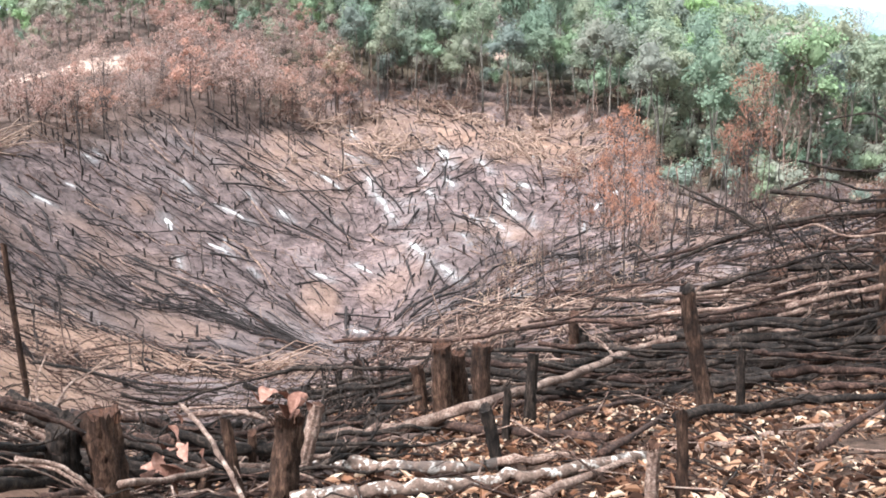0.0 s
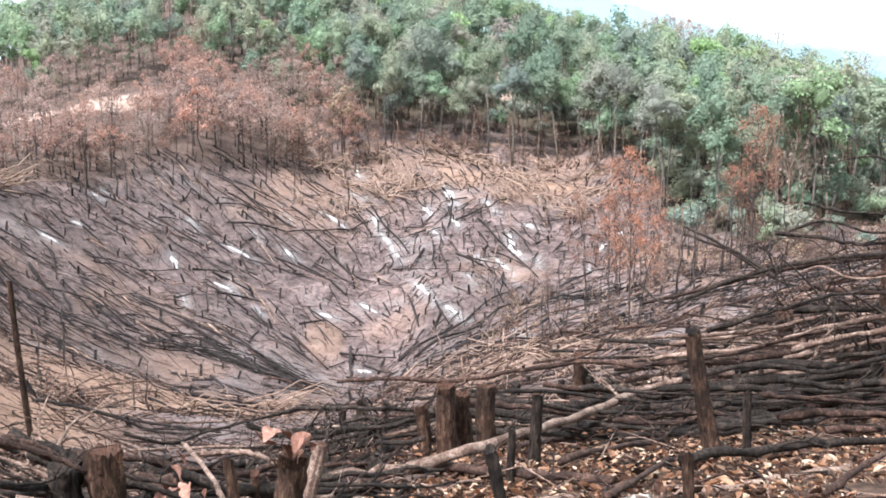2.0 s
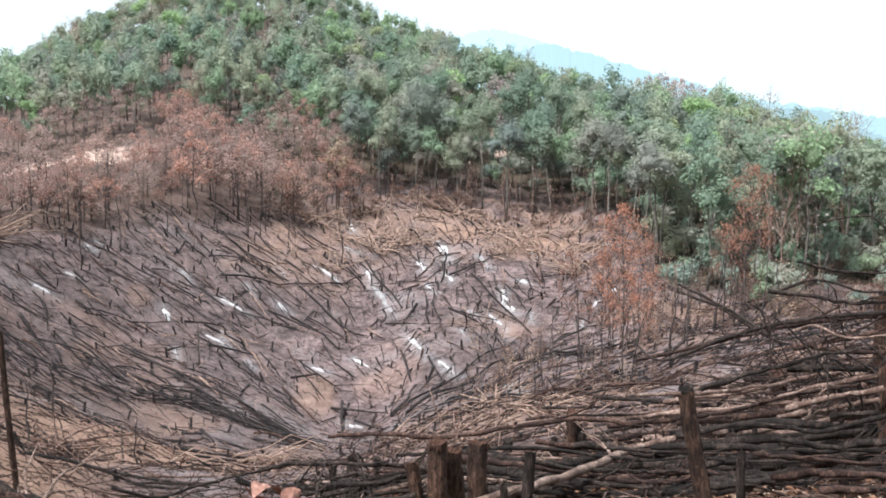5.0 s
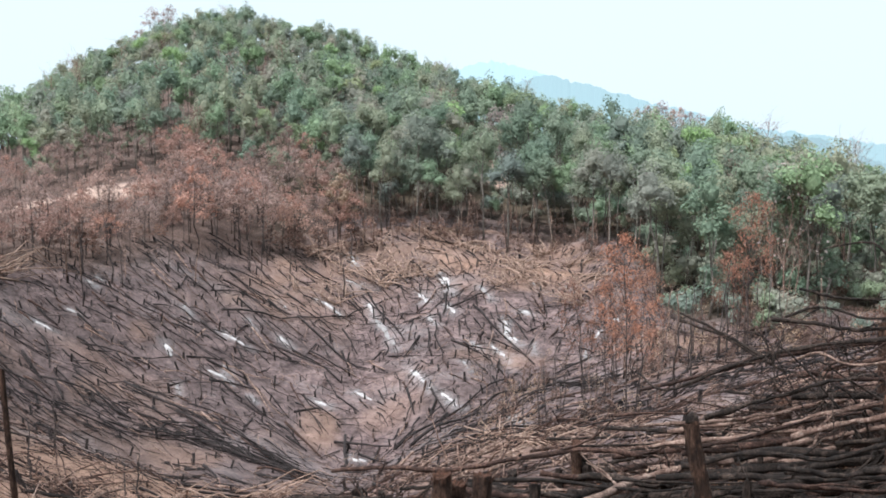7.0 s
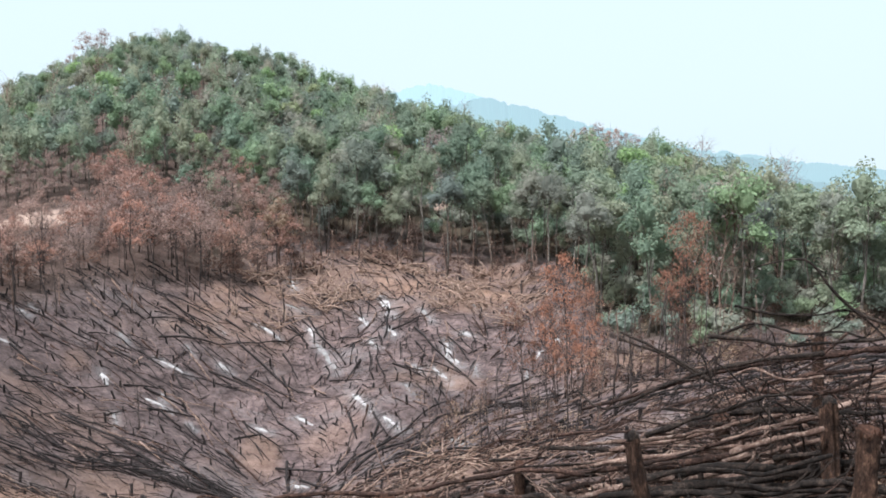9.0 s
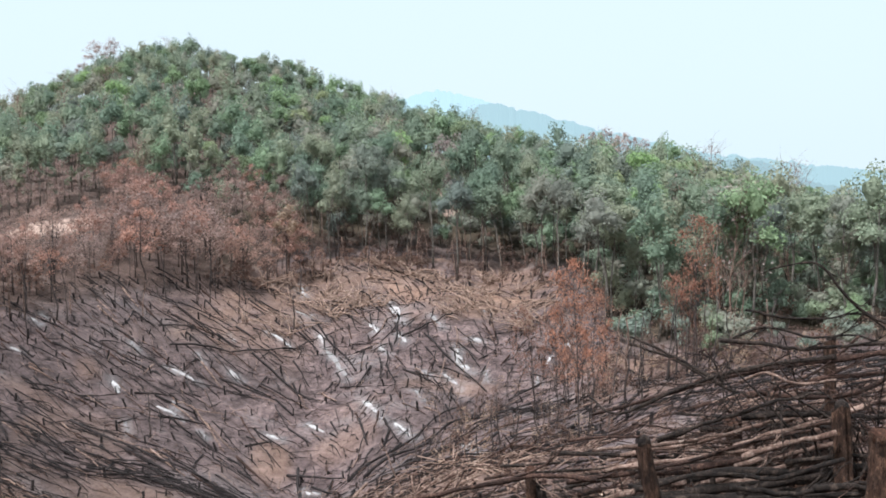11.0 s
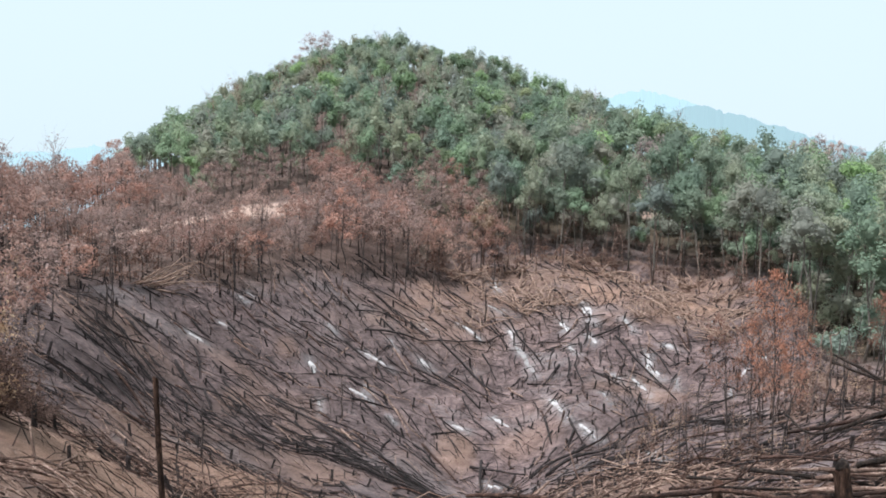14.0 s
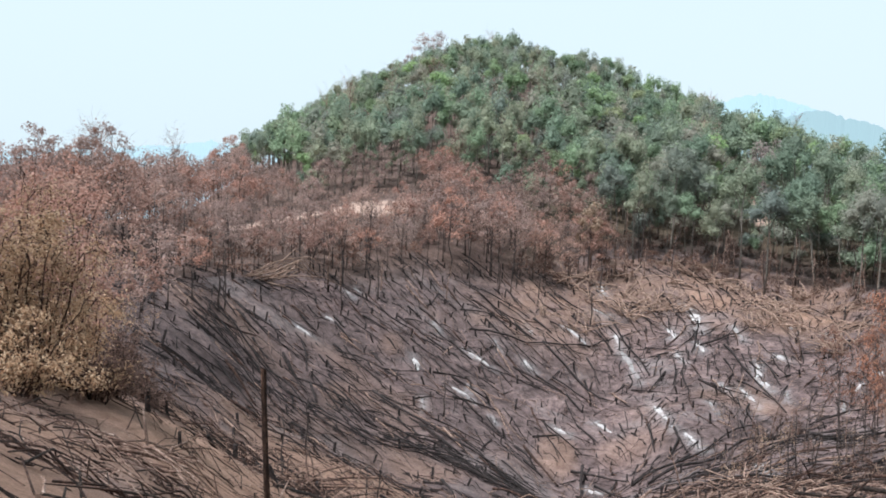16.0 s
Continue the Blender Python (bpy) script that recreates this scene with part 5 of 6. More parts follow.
def trunk(points, r0, r1, bark, forks=0, name="felled_trunk"):
    """A felled trunk or branch as it lies, with the side branches left on it."""
    p = smooth_path(points)
    rng = np.random.RandomState(int(abs(p[0, 0] * 131 + p[-1, 1] * 57 + r0 * 1000)))
    mat, word = BARKS[bark]
    c = p.mean(0)
    k = np.linspace(0, 1, len(p))
    kink = np.cumsum(rng.normal(size=p.shape), 0) * min(r0 * 0.16, 0.006)
    p = p + rng.normal(size=p.shape) * r0 * 0.2 + kink - kink[-1] * k[:, None] - c
    rad = (r0 + (r1 - r0) * k) * (1 + 0.13 * rng.normal(size=len(p)))
    v, q, t = tube(p, rad, 10, rng, 0.26)
    ob = new(name, mesh_from(name, v, [q, t], mat, True))
    ob.location = c
    thick = "thick" if r0 > 0.06 else "thin"
    tagged(ob, f"{thick} {word} felled trunk lying in a brush pile", "felled trunk", "trunks of the brush pile")
    length = np.linalg.norm(p[-1] - p[0])
    for _ in range(forks):
        i = rng.randint(len(p) // 4, len(p) - 1)
        d = p[min(i + 1, len(p) - 1)] - p[i - 1]
        d /= np.linalg.norm(d)
        side = np.cross(d, rng.normal(size=3))
        side /= np.linalg.norm(side)
        side[2] = abs(side[2]) * 0.7
        l = min(1.3, length * 0.35) * (0.4 + 0.7 * rng.rand())
        e = p[i] + (d * 0.75 + side * 0.6) * l
        m = p[i] + (d * 0.45 + side * 0.2) * l + rng.normal(size=3) * 0.05 * l
        f = e + (d * 0.3 + rng.normal(size=3) * 0.4) * l * 0.5
        b = rad[i] * 0.45
        w = Soup()
        w.add(*tube(smooth_path([p[i], m, e, f], 3), np.linspace(b, b * 0.2, 10), 6, rng, 0.2))
        twig = Soup()
        twig.add(*tube(smooth_path([m, m + (side * 0.5 + d * 0.2) * l * 0.5, m + (side + d * 0.3 + rng.normal(size=3) * 0.2) * l * 0.7], 3), np.linspace(b * 0.55, b * 0.15, 7), 5, rng, 0.2))
        part("twig", twig.mesh("twig", mat, True), part("branch", w.mesh("branch", mat, True), ob))
    return ob


# stumps of the near slope: foot, way to the top, radius, bark, frayed top
stump((-2.10, 6.26), (0.01, 0.00, 0.61), 0.102, 'brown', 1)
stump((-2.33, 6.20), (0.01, 0.01, 0.47), 0.098, 'char', 0)
stump((-2.79, 10.08), (0.02, 0.01, 0.55), 0.053, 'char', 0)
stump((-1.04, 6.50), (0.04, 0.01, 0.64), 0.091, 'brown', 1)
stump((-1.06, 7.38), (0.14, 0.02, 0.65), 0.051, 'pale', 0)
stump((-1.43, 7.06), (-0.09, -0.02, 0.62), 0.037, 'brown', 0)
stump((-1.44, 7.56), (0.01, 0.00, 0.47), 0.035, 'brown', 0)
stump((-1.70, 7.08), (0.02, 0.00, 0.22), 0.054, 'brown', 0)
stump((-0.25, 11.66), (-0.06, -0.00, 0.57), 0.078, 'brown', 1)
stump((-0.01, 11.34), (-0.03, -0.00, 0.81), 0.108, 'brown', 1)
stump((0.18, 11.62), (-0.03, 0.00, 0.69), 0.097, 'brown', 1)
stump((0.40, 10.77), (-0.00, 0.00, 0.80), 0.096, 'brown', 1)
stump((0.41, 7.43), (-0.12, 0.01, 0.50), 0.051, 'char', 0)
stump((0.84, 10.11), (0.02, -0.00, 0.72), 0.063, 'char', 0)
stump((2.73, 10.64), (-0.24, 0.06, 1.30), 0.080, 'brown', 0)
stump((2.10, 16.69), (-0.01, 0.00, 0.91), 0.083, 'brown', 0)
stump((2.30, 16.74), (-0.08, 0.01, 0.56), 0.093, 'char', 0)
stump((2.54, 16.47), (-0.01, 0.00, 0.46), 0.064, 'char', 0)
stump((4.67, 17.45), (-0.02, 0.01, 0.65), 0.069, 'char', 0)
stump((6.05, 18.83), (-0.04, 0.01, 0.96), 0.140, 'brown', 0)
stump((7.20, 19.28), (-0.04, 0.02, 0.80), 0.111, 'brown', 0)
stump((2.85, 9.90), (-0.01, 0.00, 0.72), 0.040, 'char', 0)
stump((4.64, 11.97), (-0.05, 0.02, 0.45), 0.042, 'char', 0)
stump((4.45, 14.72), (-0.04, 0.01, 0.59), 0.042, 'char', 0)
stump((1.25, 6.13), (-0.00, 0.00, 0.42), 0.040, 'pale', 1)
stump((1.49, 6.29), (-0.03, 0.01, 0.59), 0.037, 'brown', 1)
stump((-1.90, 22.58), (0.02, 0.00, 0.77), 0.126, 'char', 0)
stump((-2.49, 24.17), (0.04, 0.00, 0.62), 0.067, 'char', 0)
stump((-1.30, 21.14), (0.02, 0.00, 0.60), 0.082, 'char', 0)
stump((1.82, 16.70), (-0.01, 0.00, 0.52), 0.056, 'char', 0)
stump((1.13, 17.36), (-0.02, 0.00, 0.43), 0.077, 'char', 0)
stump((0.53, 8.88), (0.01, -0.00, 0.51), 0.035, 'char', 0)
stump((-0.73, 10.74), (0.02, 0.00, 0.22), 0.133, 'char', 0)
stump((5.22, 11.36), (0.04, -0.02, 1.2), 0.125, 'brown', 1)
stump((5.90, 13.79), (-0.04, 0.02, 1.35), 0.115, 'brown', 0)
stump((4.96, 18.61), (0.00, -0.00, 0.56), 0.073, 'char', 0)
stump((7.67, 18.47), (-0.02, 0.01, 2.1), 0.10, 'brown', 0)
stump((-4.24, 10.56), (-0.13, -0.05, 2.19), 0.032, 'brown', 0)
# trunks and branches lying on the near slope: points, two radii, bark, side branches
trunk([(-1.30, 10.52, -2.46), (-0.47, 9.75, -2.06), (0.33, 9.61, -1.80), (1.36, 11.62, -2.19), (2.75, 14.68, -2.76), (3.4, 14.7, -2.60), (4.0, 14.6, -2.50)], 0.060, 0.042, 'pale', 1)
trunk([(3.3, 15.0, -2.68), (3.8, 14.95, -2.58), (4.7, 14.8, -2.45), (6.01, 14.14, -2.26), (7.3, 13.8, -2.1)], 0.072, 0.055, 'char', 1)
trunk([(-0.96, 6.37, -1.26), (-0.54, 6.48, -1.27), (-0.11, 6.58, -1.28), (0.42, 6.73, -1.30), (0.82, 6.93, -1.34), (1.47, 7.48, -1.45)], 0.056, 0.039, 'spotted', 0)
trunk([(-1.10, 8.11, -1.76), (-0.36, 7.39, -1.49), (0.37, 7.27, -1.42)], 0.062, 0.044, 'spotted', 0)
trunk([(0.34, 7.37, -1.44), (0.63, 7.47, -1.46), (0.96, 7.58, -1.48)], 0.037, 0.026, 'pale', 0)
trunk([(-1.10, 8.67, -1.91), (-0.73, 9.53, -2.10), (-0.26, 9.76, -2.07), (0.36, 9.07, -1.86), (0.87, 8.66, -1.72), (1.31, 8.22, -1.60)], 0.049, 0.034, 'brown', 1)
trunk([(0.52, 6.14, -1.18), (1.05, 6.94, -1.33), (1.49, 7.62, -1.48)], 0.032, 0.022, 'pale', 0)
trunk([(1.15, 7.53, -1.45), (1.54, 8.36, -1.63), (2.05, 9.44, -1.87)], 0.031, 0.022, 'brown', 0)
trunk([(2.08, 9.25, -1.79), (2.92, 9.73, -1.91), (3.72, 10.18, -2.00), (4.59, 10.37, -2.01)], 0.051, 0.036, 'char', 1)
trunk([(1.78, 7.96, -1.63), (2.58, 8.58, -1.76), (3.33, 9.07, -1.85), (4.25, 9.58, -1.93)], 0.058, 0.041, 'pale', 0)
trunk([(3.16, 11.95, -2.48), (4.33, 12.89, -2.59), (4.87, 12.81, -2.52), (5.48, 12.45, -2.37)], 0.053, 0.037, 'char', 0)
trunk([(1.58, 12.84, -2.85), (2.45, 12.99, -2.86), (3.16, 12.69, -2.72)], 0.058, 0.041, 'char', 1)
trunk([(1.04, 9.56, -1.94), (1.60, 10.66, -2.21), (2.51, 12.21, -2.65)], 0.039, 0.027, 'brown', 1)
trunk([(-1.80, 16.90, -3.28), (-0.77, 16.48, -3.11), (0.12, 16.00, -3.01), (0.99, 15.97, -2.87), (1.85, 15.89, -2.72), (2.36, 15.83, -2.67), (2.94, 15.73, -2.74)], 0.035, 0.042, 'brown', 4)
trunk([(-2.22, 12.81, -2.52), (-1.88, 12.86, -2.45), (-1.18, 12.95, -2.46), (-0.61, 12.99, -2.49), (0.02, 13.00, -2.56)], 0.029, 0.023, 'char', 4)
trunk([(-3.96, 26.53, -7.34), (-1.93, 23.90, -6.34), (-0.56, 15.31, -3.47), (-0.19, 12.98, -2.78)], 0.061, 0.043, 'char', 2)
trunk([(-1.66, 12.59, -3.16), (-1.02, 12.56, -2.99), (-0.56, 13.27, -3.04), (-0.12, 12.66, -2.78)], 0.080, 0.056, 'char', 0)
trunk([(-1.73, 12.94, -3.11), (-1.17, 12.73, -2.92), (-0.29, 11.32, -2.32)], 0.039, 0.027, 'char', 2)
trunk([(-1.83, 5.69, -0.86), (-1.71, 6.68, -1.22), (-1.59, 7.61, -1.52)], 0.025, 0.017, 'pale', 0)
trunk([(-2.91, 10.09, -2.40), (-2.06, 10.09, -2.41), (-1.59, 9.81, -2.25)], 0.037, 0.026, 'pale', 0)
trunk([(-1.79, 8.84, -1.98), (-1.63, 9.50, -2.17), (-1.11, 8.81, -1.87)], 0.025, 0.017, 'pale', 0)
trunk([(-2.04, 4.59, 0.02), (-1.83, 4.68, -0.09), (-1.67, 4.73, -0.19)], 0.018, 0.012, 'brown', 1)
trunk([(-2.02, 4.75, -0.32), (-1.83, 4.85, -0.41), (-1.61, 4.75, -0.53)], 0.014, 0.010, 'pale', 2)
trunk([(-1.98, 7.67, -1.07), (-1.50, 6.51, -0.93), (-1.09, 5.45, -0.85)], 0.018, 0.013, 'pale', 1)
trunk([(-1.89, 7.88, -1.26), (-2.15, 10.36, -2.10), (-1.47, 7.68, -1.18), (-1.05, 6.62, -0.84)], 0.015, 0.010, 'pale', 2)
trunk([(-2.19, 5.50, -0.86), (-2.15, 6.01, -1.05), (-2.08, 6.64, -1.29)], 0.029, 0.020, 'brown', 0)
trunk([(-4.17, 13.16, -3.30), (-3.29, 12.80, -3.18), (-2.62, 13.24, -3.29)], 0.066, 0.046, 'char', 0)
trunk([(-4.11, 12.71, -3.27), (-3.21, 12.87, -3.29), (-2.15, 12.21, -3.07)], 0.052, 0.037, 'char', 1)
trunk([(-2.45, 5.39, -0.52), (-2.45, 6.24, -0.85), (-3.15, 9.49, -2.07)], 0.027, 0.019, 'char', 2)
trunk([(-2.65, 5.82, -0.76), (-2.80, 6.96, -1.18), (-3.40, 9.74, -2.28)], 0.036, 0.025, 'char', 0)
trunk([(-2.47, 5.42, -0.67), (-2.42, 6.08, -0.95), (-2.40, 7.08, -1.34)], 0.027, 0.019, 'char', 1)
trunk([(-2.43, 5.31, -0.70), (-2.35, 6.21, -1.06), (-2.13, 7.07, -1.43)], 0.033, 0.023, 'char', 2)
trunk([(-2.62, 8.15, -1.72), (-2.70, 9.38, -2.22), (-2.62, 10.27, -2.53)], 0.043, 0.030, 'char', 0)
trunk([(-2.18, 6.63, -1.31), (-2.14, 7.52, -1.65), (-1.97, 8.25, -1.93)], 0.042, 0.030, 'char', 1)
trunk([(-5.54, 12.42, -2.93), (-5.54, 13.51, -3.32), (-6.84, 18.30, -4.98)], 0.020, 0.012, 'brown', 2)
trunk([(-6.01, 19.20, -5.26), (-5.06, 21.51, -5.99), (-2.29, 14.46, -3.51)], 0.024, 0.014, 'pale', 1)
trunk([(-6.32, 20.61, -5.55), (-5.28, 22.18, -6.20), (-3.70, 21.87, -6.09)], 0.024, 0.014, 'brown', 1)
trunk([(-7.68, 26.53, -7.27), (-6.52, 28.15, -7.85), (-4.09, 23.49, -6.42)], 0.028, 0.016, 'char', 2)
trunk([(-1.95, 7.59, -1.65), (-1.67, 7.78, -1.73), (-1.36, 7.90, -1.74)], 0.036, 0.025, 'char', 0)
trunk([(-3.46, 12.80, -3.28), (-2.79, 13.37, -3.43), (-1.81, 12.23, -3.00)], 0.047, 0.033, 'char', 1)
trunk([(1.91, 16.37, -3.48), (2.89, 16.10, -3.29), (3.89, 16.10, -3.14)], 0.058, 0.040, 'brown', 0)
trunk([(1.77, 14.43, -3.06), (2.76, 14.68, -3.03), (3.63, 14.31, -2.86)], 0.065, 0.045, 'char', 1)
trunk([(1.32, 13.90, -3.10), (2.25, 13.96, -3.09), (3.17, 13.97, -3.00)], 0.056, 0.039, 'char', 2)
trunk([(2.51, 15.13, -3.10), (3.54, 15.32, -2.97), (4.60, 15.51, -2.89)], 0.062, 0.043, 'brown', 0)
trunk([(2.95, 13.67, -2.77), (3.90, 13.88, -2.70), (5.02, 14.54, -2.71)], 0.064, 0.045, 'char', 1)
trunk([(3.60, 14.54, -2.70), (4.57, 14.62, -2.62), (5.43, 14.37, -2.49)], 0.080, 0.056, 'char', 2)
trunk([(3.23, 12.70, -2.61), (3.96, 12.93, -2.59), (4.87, 13.63, -2.66)], 0.048, 0.034, 'char', 0)
trunk([(4.23, 14.27, -2.69), (5.25, 14.29, -2.60), (5.99, 13.69, -2.38)], 0.079, 0.055, 'char', 1)
trunk([(3.96, 14.09, -2.84), (4.94, 13.72, -2.67), (5.89, 13.42, -2.49)], 0.077, 0.054, 'char', 2)
trunk([(4.62, 13.32, -2.56), (5.42, 13.81, -2.59), (6.02, 13.72, -2.48)], 0.083, 0.058, 'brown', 0)
trunk([(3.47, 14.28, -2.97), (4.06, 14.04, -2.86), (4.76, 14.18, -2.83)], 0.058, 0.041, 'char', 1)
trunk([(2.56, 17.17, -3.39), (3.47, 17.05, -3.24), (4.31, 16.73, -3.09)], 0.053, 0.037, 'brown', 2)
trunk([(3.12, 16.16, -3.06), (3.92, 16.07, -2.93), (4.91, 16.61, -2.93)], 0.044, 0.031, 'pale', 0)
trunk([(4.46, 13.78, -2.43), (5.40, 14.19, -2.41), (6.10, 13.97, -2.26)], 0.052, 0.036, 'char', 1)
trunk([(3.52, 19.40, -3.55), (4.57, 18.57, -3.25), (5.88, 18.91, -3.18)], 0.042, 0.030, 'pale', 2)
trunk([(3.69, 16.41, -2.90), (4.80, 16.87, -2.87), (5.78, 16.83, -2.76)], 0.045, 0.032, 'brown', 0)
trunk([(4.48, 16.05, -2.68), (5.80, 16.24, -2.57), (7.20, 16.56, -2.43)], 0.052, 0.037, 'brown', 1)
trunk([(5.53, 18.09, -2.98), (6.95, 18.80, -2.95), (8.06, 18.57, -2.76)], 0.051, 0.036, 'pale', 2)
trunk([(5.86, 18.24, -2.87), (6.88, 18.22, -2.74), (8.11, 18.72, -2.67)], 0.051, 0.036, 'pale', 0)
trunk([(3.83, 19.39, -3.39), (5.05, 19.68, -3.28), (6.28, 19.89, -3.21)], 0.035, 0.025, 'pale', 1)
trunk([(5.67, 17.02, -2.90), (6.34, 16.50, -2.73), (7.12, 16.34, -2.60)], 0.054, 0.038, 'brown', 2)
trunk([(0.41, 17.24, -3.73), (1.25, 17.05, -3.61), (2.04, 16.68, -3.50)], 0.052, 0.037, 'brown', 0)
trunk([(0.81, 15.74, -3.49), (1.48, 15.61, -3.44), (2.18, 15.69, -3.40)], 0.056, 0.039, 'char', 1)
trunk([(-0.23, 16.12, -3.51), (0.52, 16.19, -3.45), (1.27, 16.13, -3.40)], 0.043, 0.030, 'brown', 2)
trunk([(0.29, 12.32, -2.67), (0.91, 12.93, -2.85), (1.62, 13.81, -3.08)], 0.052, 0.037, 'char', 0)
trunk([(-1.39, 17.20, -4.29), (-0.40, 14.07, -3.16), (0.32, 13.34, -2.90)], 0.046, 0.032, 'char', 1)
trunk([(-2.31, 18.46, -4.87), (-1.15, 14.21, -3.33), (-0.49, 13.41, -2.96)], 0.048, 0.034, 'char', 2)
trunk([(0.69, 11.04, -2.32), (1.31, 12.37, -2.71), (1.96, 13.05, -2.90)], 0.038, 0.027, 'brown', 0)
trunk([(-1.12, 19.13, -4.68), (-0.13, 14.72, -3.24), (0.60, 14.97, -3.27)], 0.043, 0.030, 'char', 1)
trunk([(5.30, 14.89, -2.63), (6.01, 15.17, -2.57), (6.63, 15.20, -2.48)], 0.063, 0.044, 'brown', 2)
trunk([(4.37, 23.60, -3.42), (5.02, 21.42, -2.70), (5.84, 19.13, -1.91), (6.26, 17.41, -1.43), (6.90, 16.63, -1.18), (7.95, 16.15, -1.00)], 0.036, 0.06, 'brown', 3)
trunk([(4.10, 18.55, -1.11), (4.90, 18.36, -1.42), (5.45, 18.20, -1.77), (5.90, 18.06, -1.95), (6.35, 17.91, -1.95)], 0.024, 0.017, 'char', 2)
trunk([(5.00, 16.25, -0.77), (5.60, 16.05, -0.82), (6.14, 15.85, -0.89), (6.73, 15.61, -0.81), (7.51, 15.25, -0.73)], 0.036, 0.025, 'char', 3)
trunk([(5.60, 16.05, -1.58), (6.29, 15.79, -1.64), (6.88, 15.54, -1.52), (7.51, 15.25, -1.07)], 0.044, 0.030, 'brown', 2)
trunk([(5.68, 17.08, -1.83), (6.82, 16.66, -1.50), (7.95, 16.15, -1.31)], 0.046, 0.032, 'brown', 2)
trunk([(5.13, 15.68, -1.84), (5.96, 15.39, -1.76), (6.68, 15.09, -1.80), (7.30, 14.80, -1.72)], 0.042, 0.030, 'char', 2)
trunk([(5.34, 15.08, 0.40), (5.85, 14.89, 0.50), (6.06, 14.81, 0.41), (6.27, 14.72, 0.09), (6.61, 14.57, -0.26), (7.07, 14.35, -0.44)], 0.013, 0.026, 'char', 3)
trunk([(5.36, 16.13, -0.28), (5.83, 15.97, -0.40), (6.44, 15.73, -0.43), (6.95, 15.51, -0.35), (7.51, 15.25, -0.90)], 0.022, 0.015, 'char', 3)
trunk([(5.47, 17.15, -0.86), (6.01, 16.97, -0.68), (6.66, 16.72, -0.83), (7.28, 16.46, -0.79), (7.95, 16.15, -1.14)], 0.023, 0.016, 'char', 3)
trunk([(7.08, 16.00, -0.74), (6.63, 16.20, -1.20), (6.16, 16.38, -1.50), (5.68, 16.55, -1.68)], 0.022, 0.016, 'brown', 2)
trunk([(4.39, 15.84, -2.81), (5.21, 14.70, -2.57), (6.24, 15.02, -2.46), (6.39, 13.90, -2.26)], 0.041, 0.029, 'pale', 1)
trunk([(4.50, 18.79, -3.09), (5.94, 21.00, -3.30), (7.05, 21.58, -3.35), (7.47, 20.46, -3.08)], 0.046, 0.032, 'pale', 1)
trunk([(4.13, 17.29, -3.09), (5.95, 19.16, -3.22), (8.08, 20.87, -3.13), (8.75, 20.27, -2.80), (10.32, 20.94, -2.64)], 0.064, 0.045, 'pale', 1)
trunk([(5.28, 17.65, -2.93), (6.50, 17.79, -2.81), (8.05, 18.88, -2.80)], 0.050, 0.035, 'pale', 1)
trunk([(-3.08, 8.03, -1.28), (-3.15, 8.68, -1.24), (-3.05, 9.38, -1.30), (-2.95, 10.08, -1.44)], 0.012, 0.007, 'pale', 2)
trunk([(-2.62, 6.06, -0.49), (-2.48, 6.22, -0.61), (-2.33, 6.39, -0.79), (-2.27, 6.52, -0.95)], 0.034, 0.026, 'brown', 1)
trunk([(-2.16, 5.16, -0.49), (-2.01, 5.15, -0.53), (-1.86, 5.14, -0.61), (-1.74, 5.11, -0.69)], 0.012, 0.008, 'pale', 1)
trunk([(-1.81, 7.38, -1.06), (-1.53, 7.31, -1.01), (-1.35, 7.21, -1.00), (-1.18, 7.10, -1.03)], 0.024, 0.016, 'pale', 1)
trunk([(-2.38, 12.17, -2.41), (-1.93, 12.25, -2.60), (-1.33, 12.33, -2.55), (-0.59, 12.39, -2.50)], 0.036, 0.020, 'char', 2)
trunk([(-3.54, 11.26, -2.23), (-3.12, 11.62, -2.46), (-2.68, 11.97, -2.41), (-2.14, 12.32, -2.38)], 0.022, 0.012, 'char', 3)
trunk([(-4.65, 11.71, -1.97), (-3.92, 11.62, -2.08), (-3.32, 11.46, -2.23), (-2.83, 11.25, -2.23)], 0.022, 0.012, 'char', 3)
trunk([(3.45, 14.08, -1.77), (4.11, 13.73, -1.46), (4.73, 13.35, -1.19), (5.13, 13.03, -1.01)], 0.032, 0.020, 'char', 3)
trunk([(2.76, 12.29, -1.93), (3.54, 12.02, -1.70), (4.21, 11.74, -1.70), (4.88, 11.40, -1.41)], 0.034, 0.022, 'char', 2)
trunk([(3.51, 14.58, -2.28), (4.03, 14.45, -2.16), (4.73, 14.24, -1.89), (5.52, 13.95, -1.67)], 0.030, 0.020, 'brown', 2)
trunk([(2.61, 7.14, -1.28), (2.98, 7.42, -1.19), (3.35, 7.70, -1.12)], 0.026, 0.018, 'brown', 0)
trunk([(1.98, 6.40, -0.87), (1.99, 6.34, -1.06), (2.01, 6.29, -1.18)], 0.008, 0.006, 'pale', 0)
trunk([(5.06, 15.70, -2.59), (5.59, 15.52, -2.45), (6.16, 15.31, -2.26), (6.65, 15.10, -2.12)], 0.045, 0.035, 'pale', 0)
trunk([(4.17, 14.93, -2.63), (4.91, 14.70, -2.45), (5.60, 14.45, -2.27), (6.19, 14.21, -2.05)], 0.040, 0.030, 'pale', 1)
trunk([(2.92, 15.93, -2.31), (3.72, 15.70, -2.22), (4.25, 15.50, -2.14), (4.72, 15.29, -2.01)], 0.034, 0.024, 'pale', 2)
trunk([(4.77, 14.85, -2.09), (5.28, 14.47, -1.81), (5.89, 14.01, -1.55)], 0.050, 0.040, 'pale', 0)
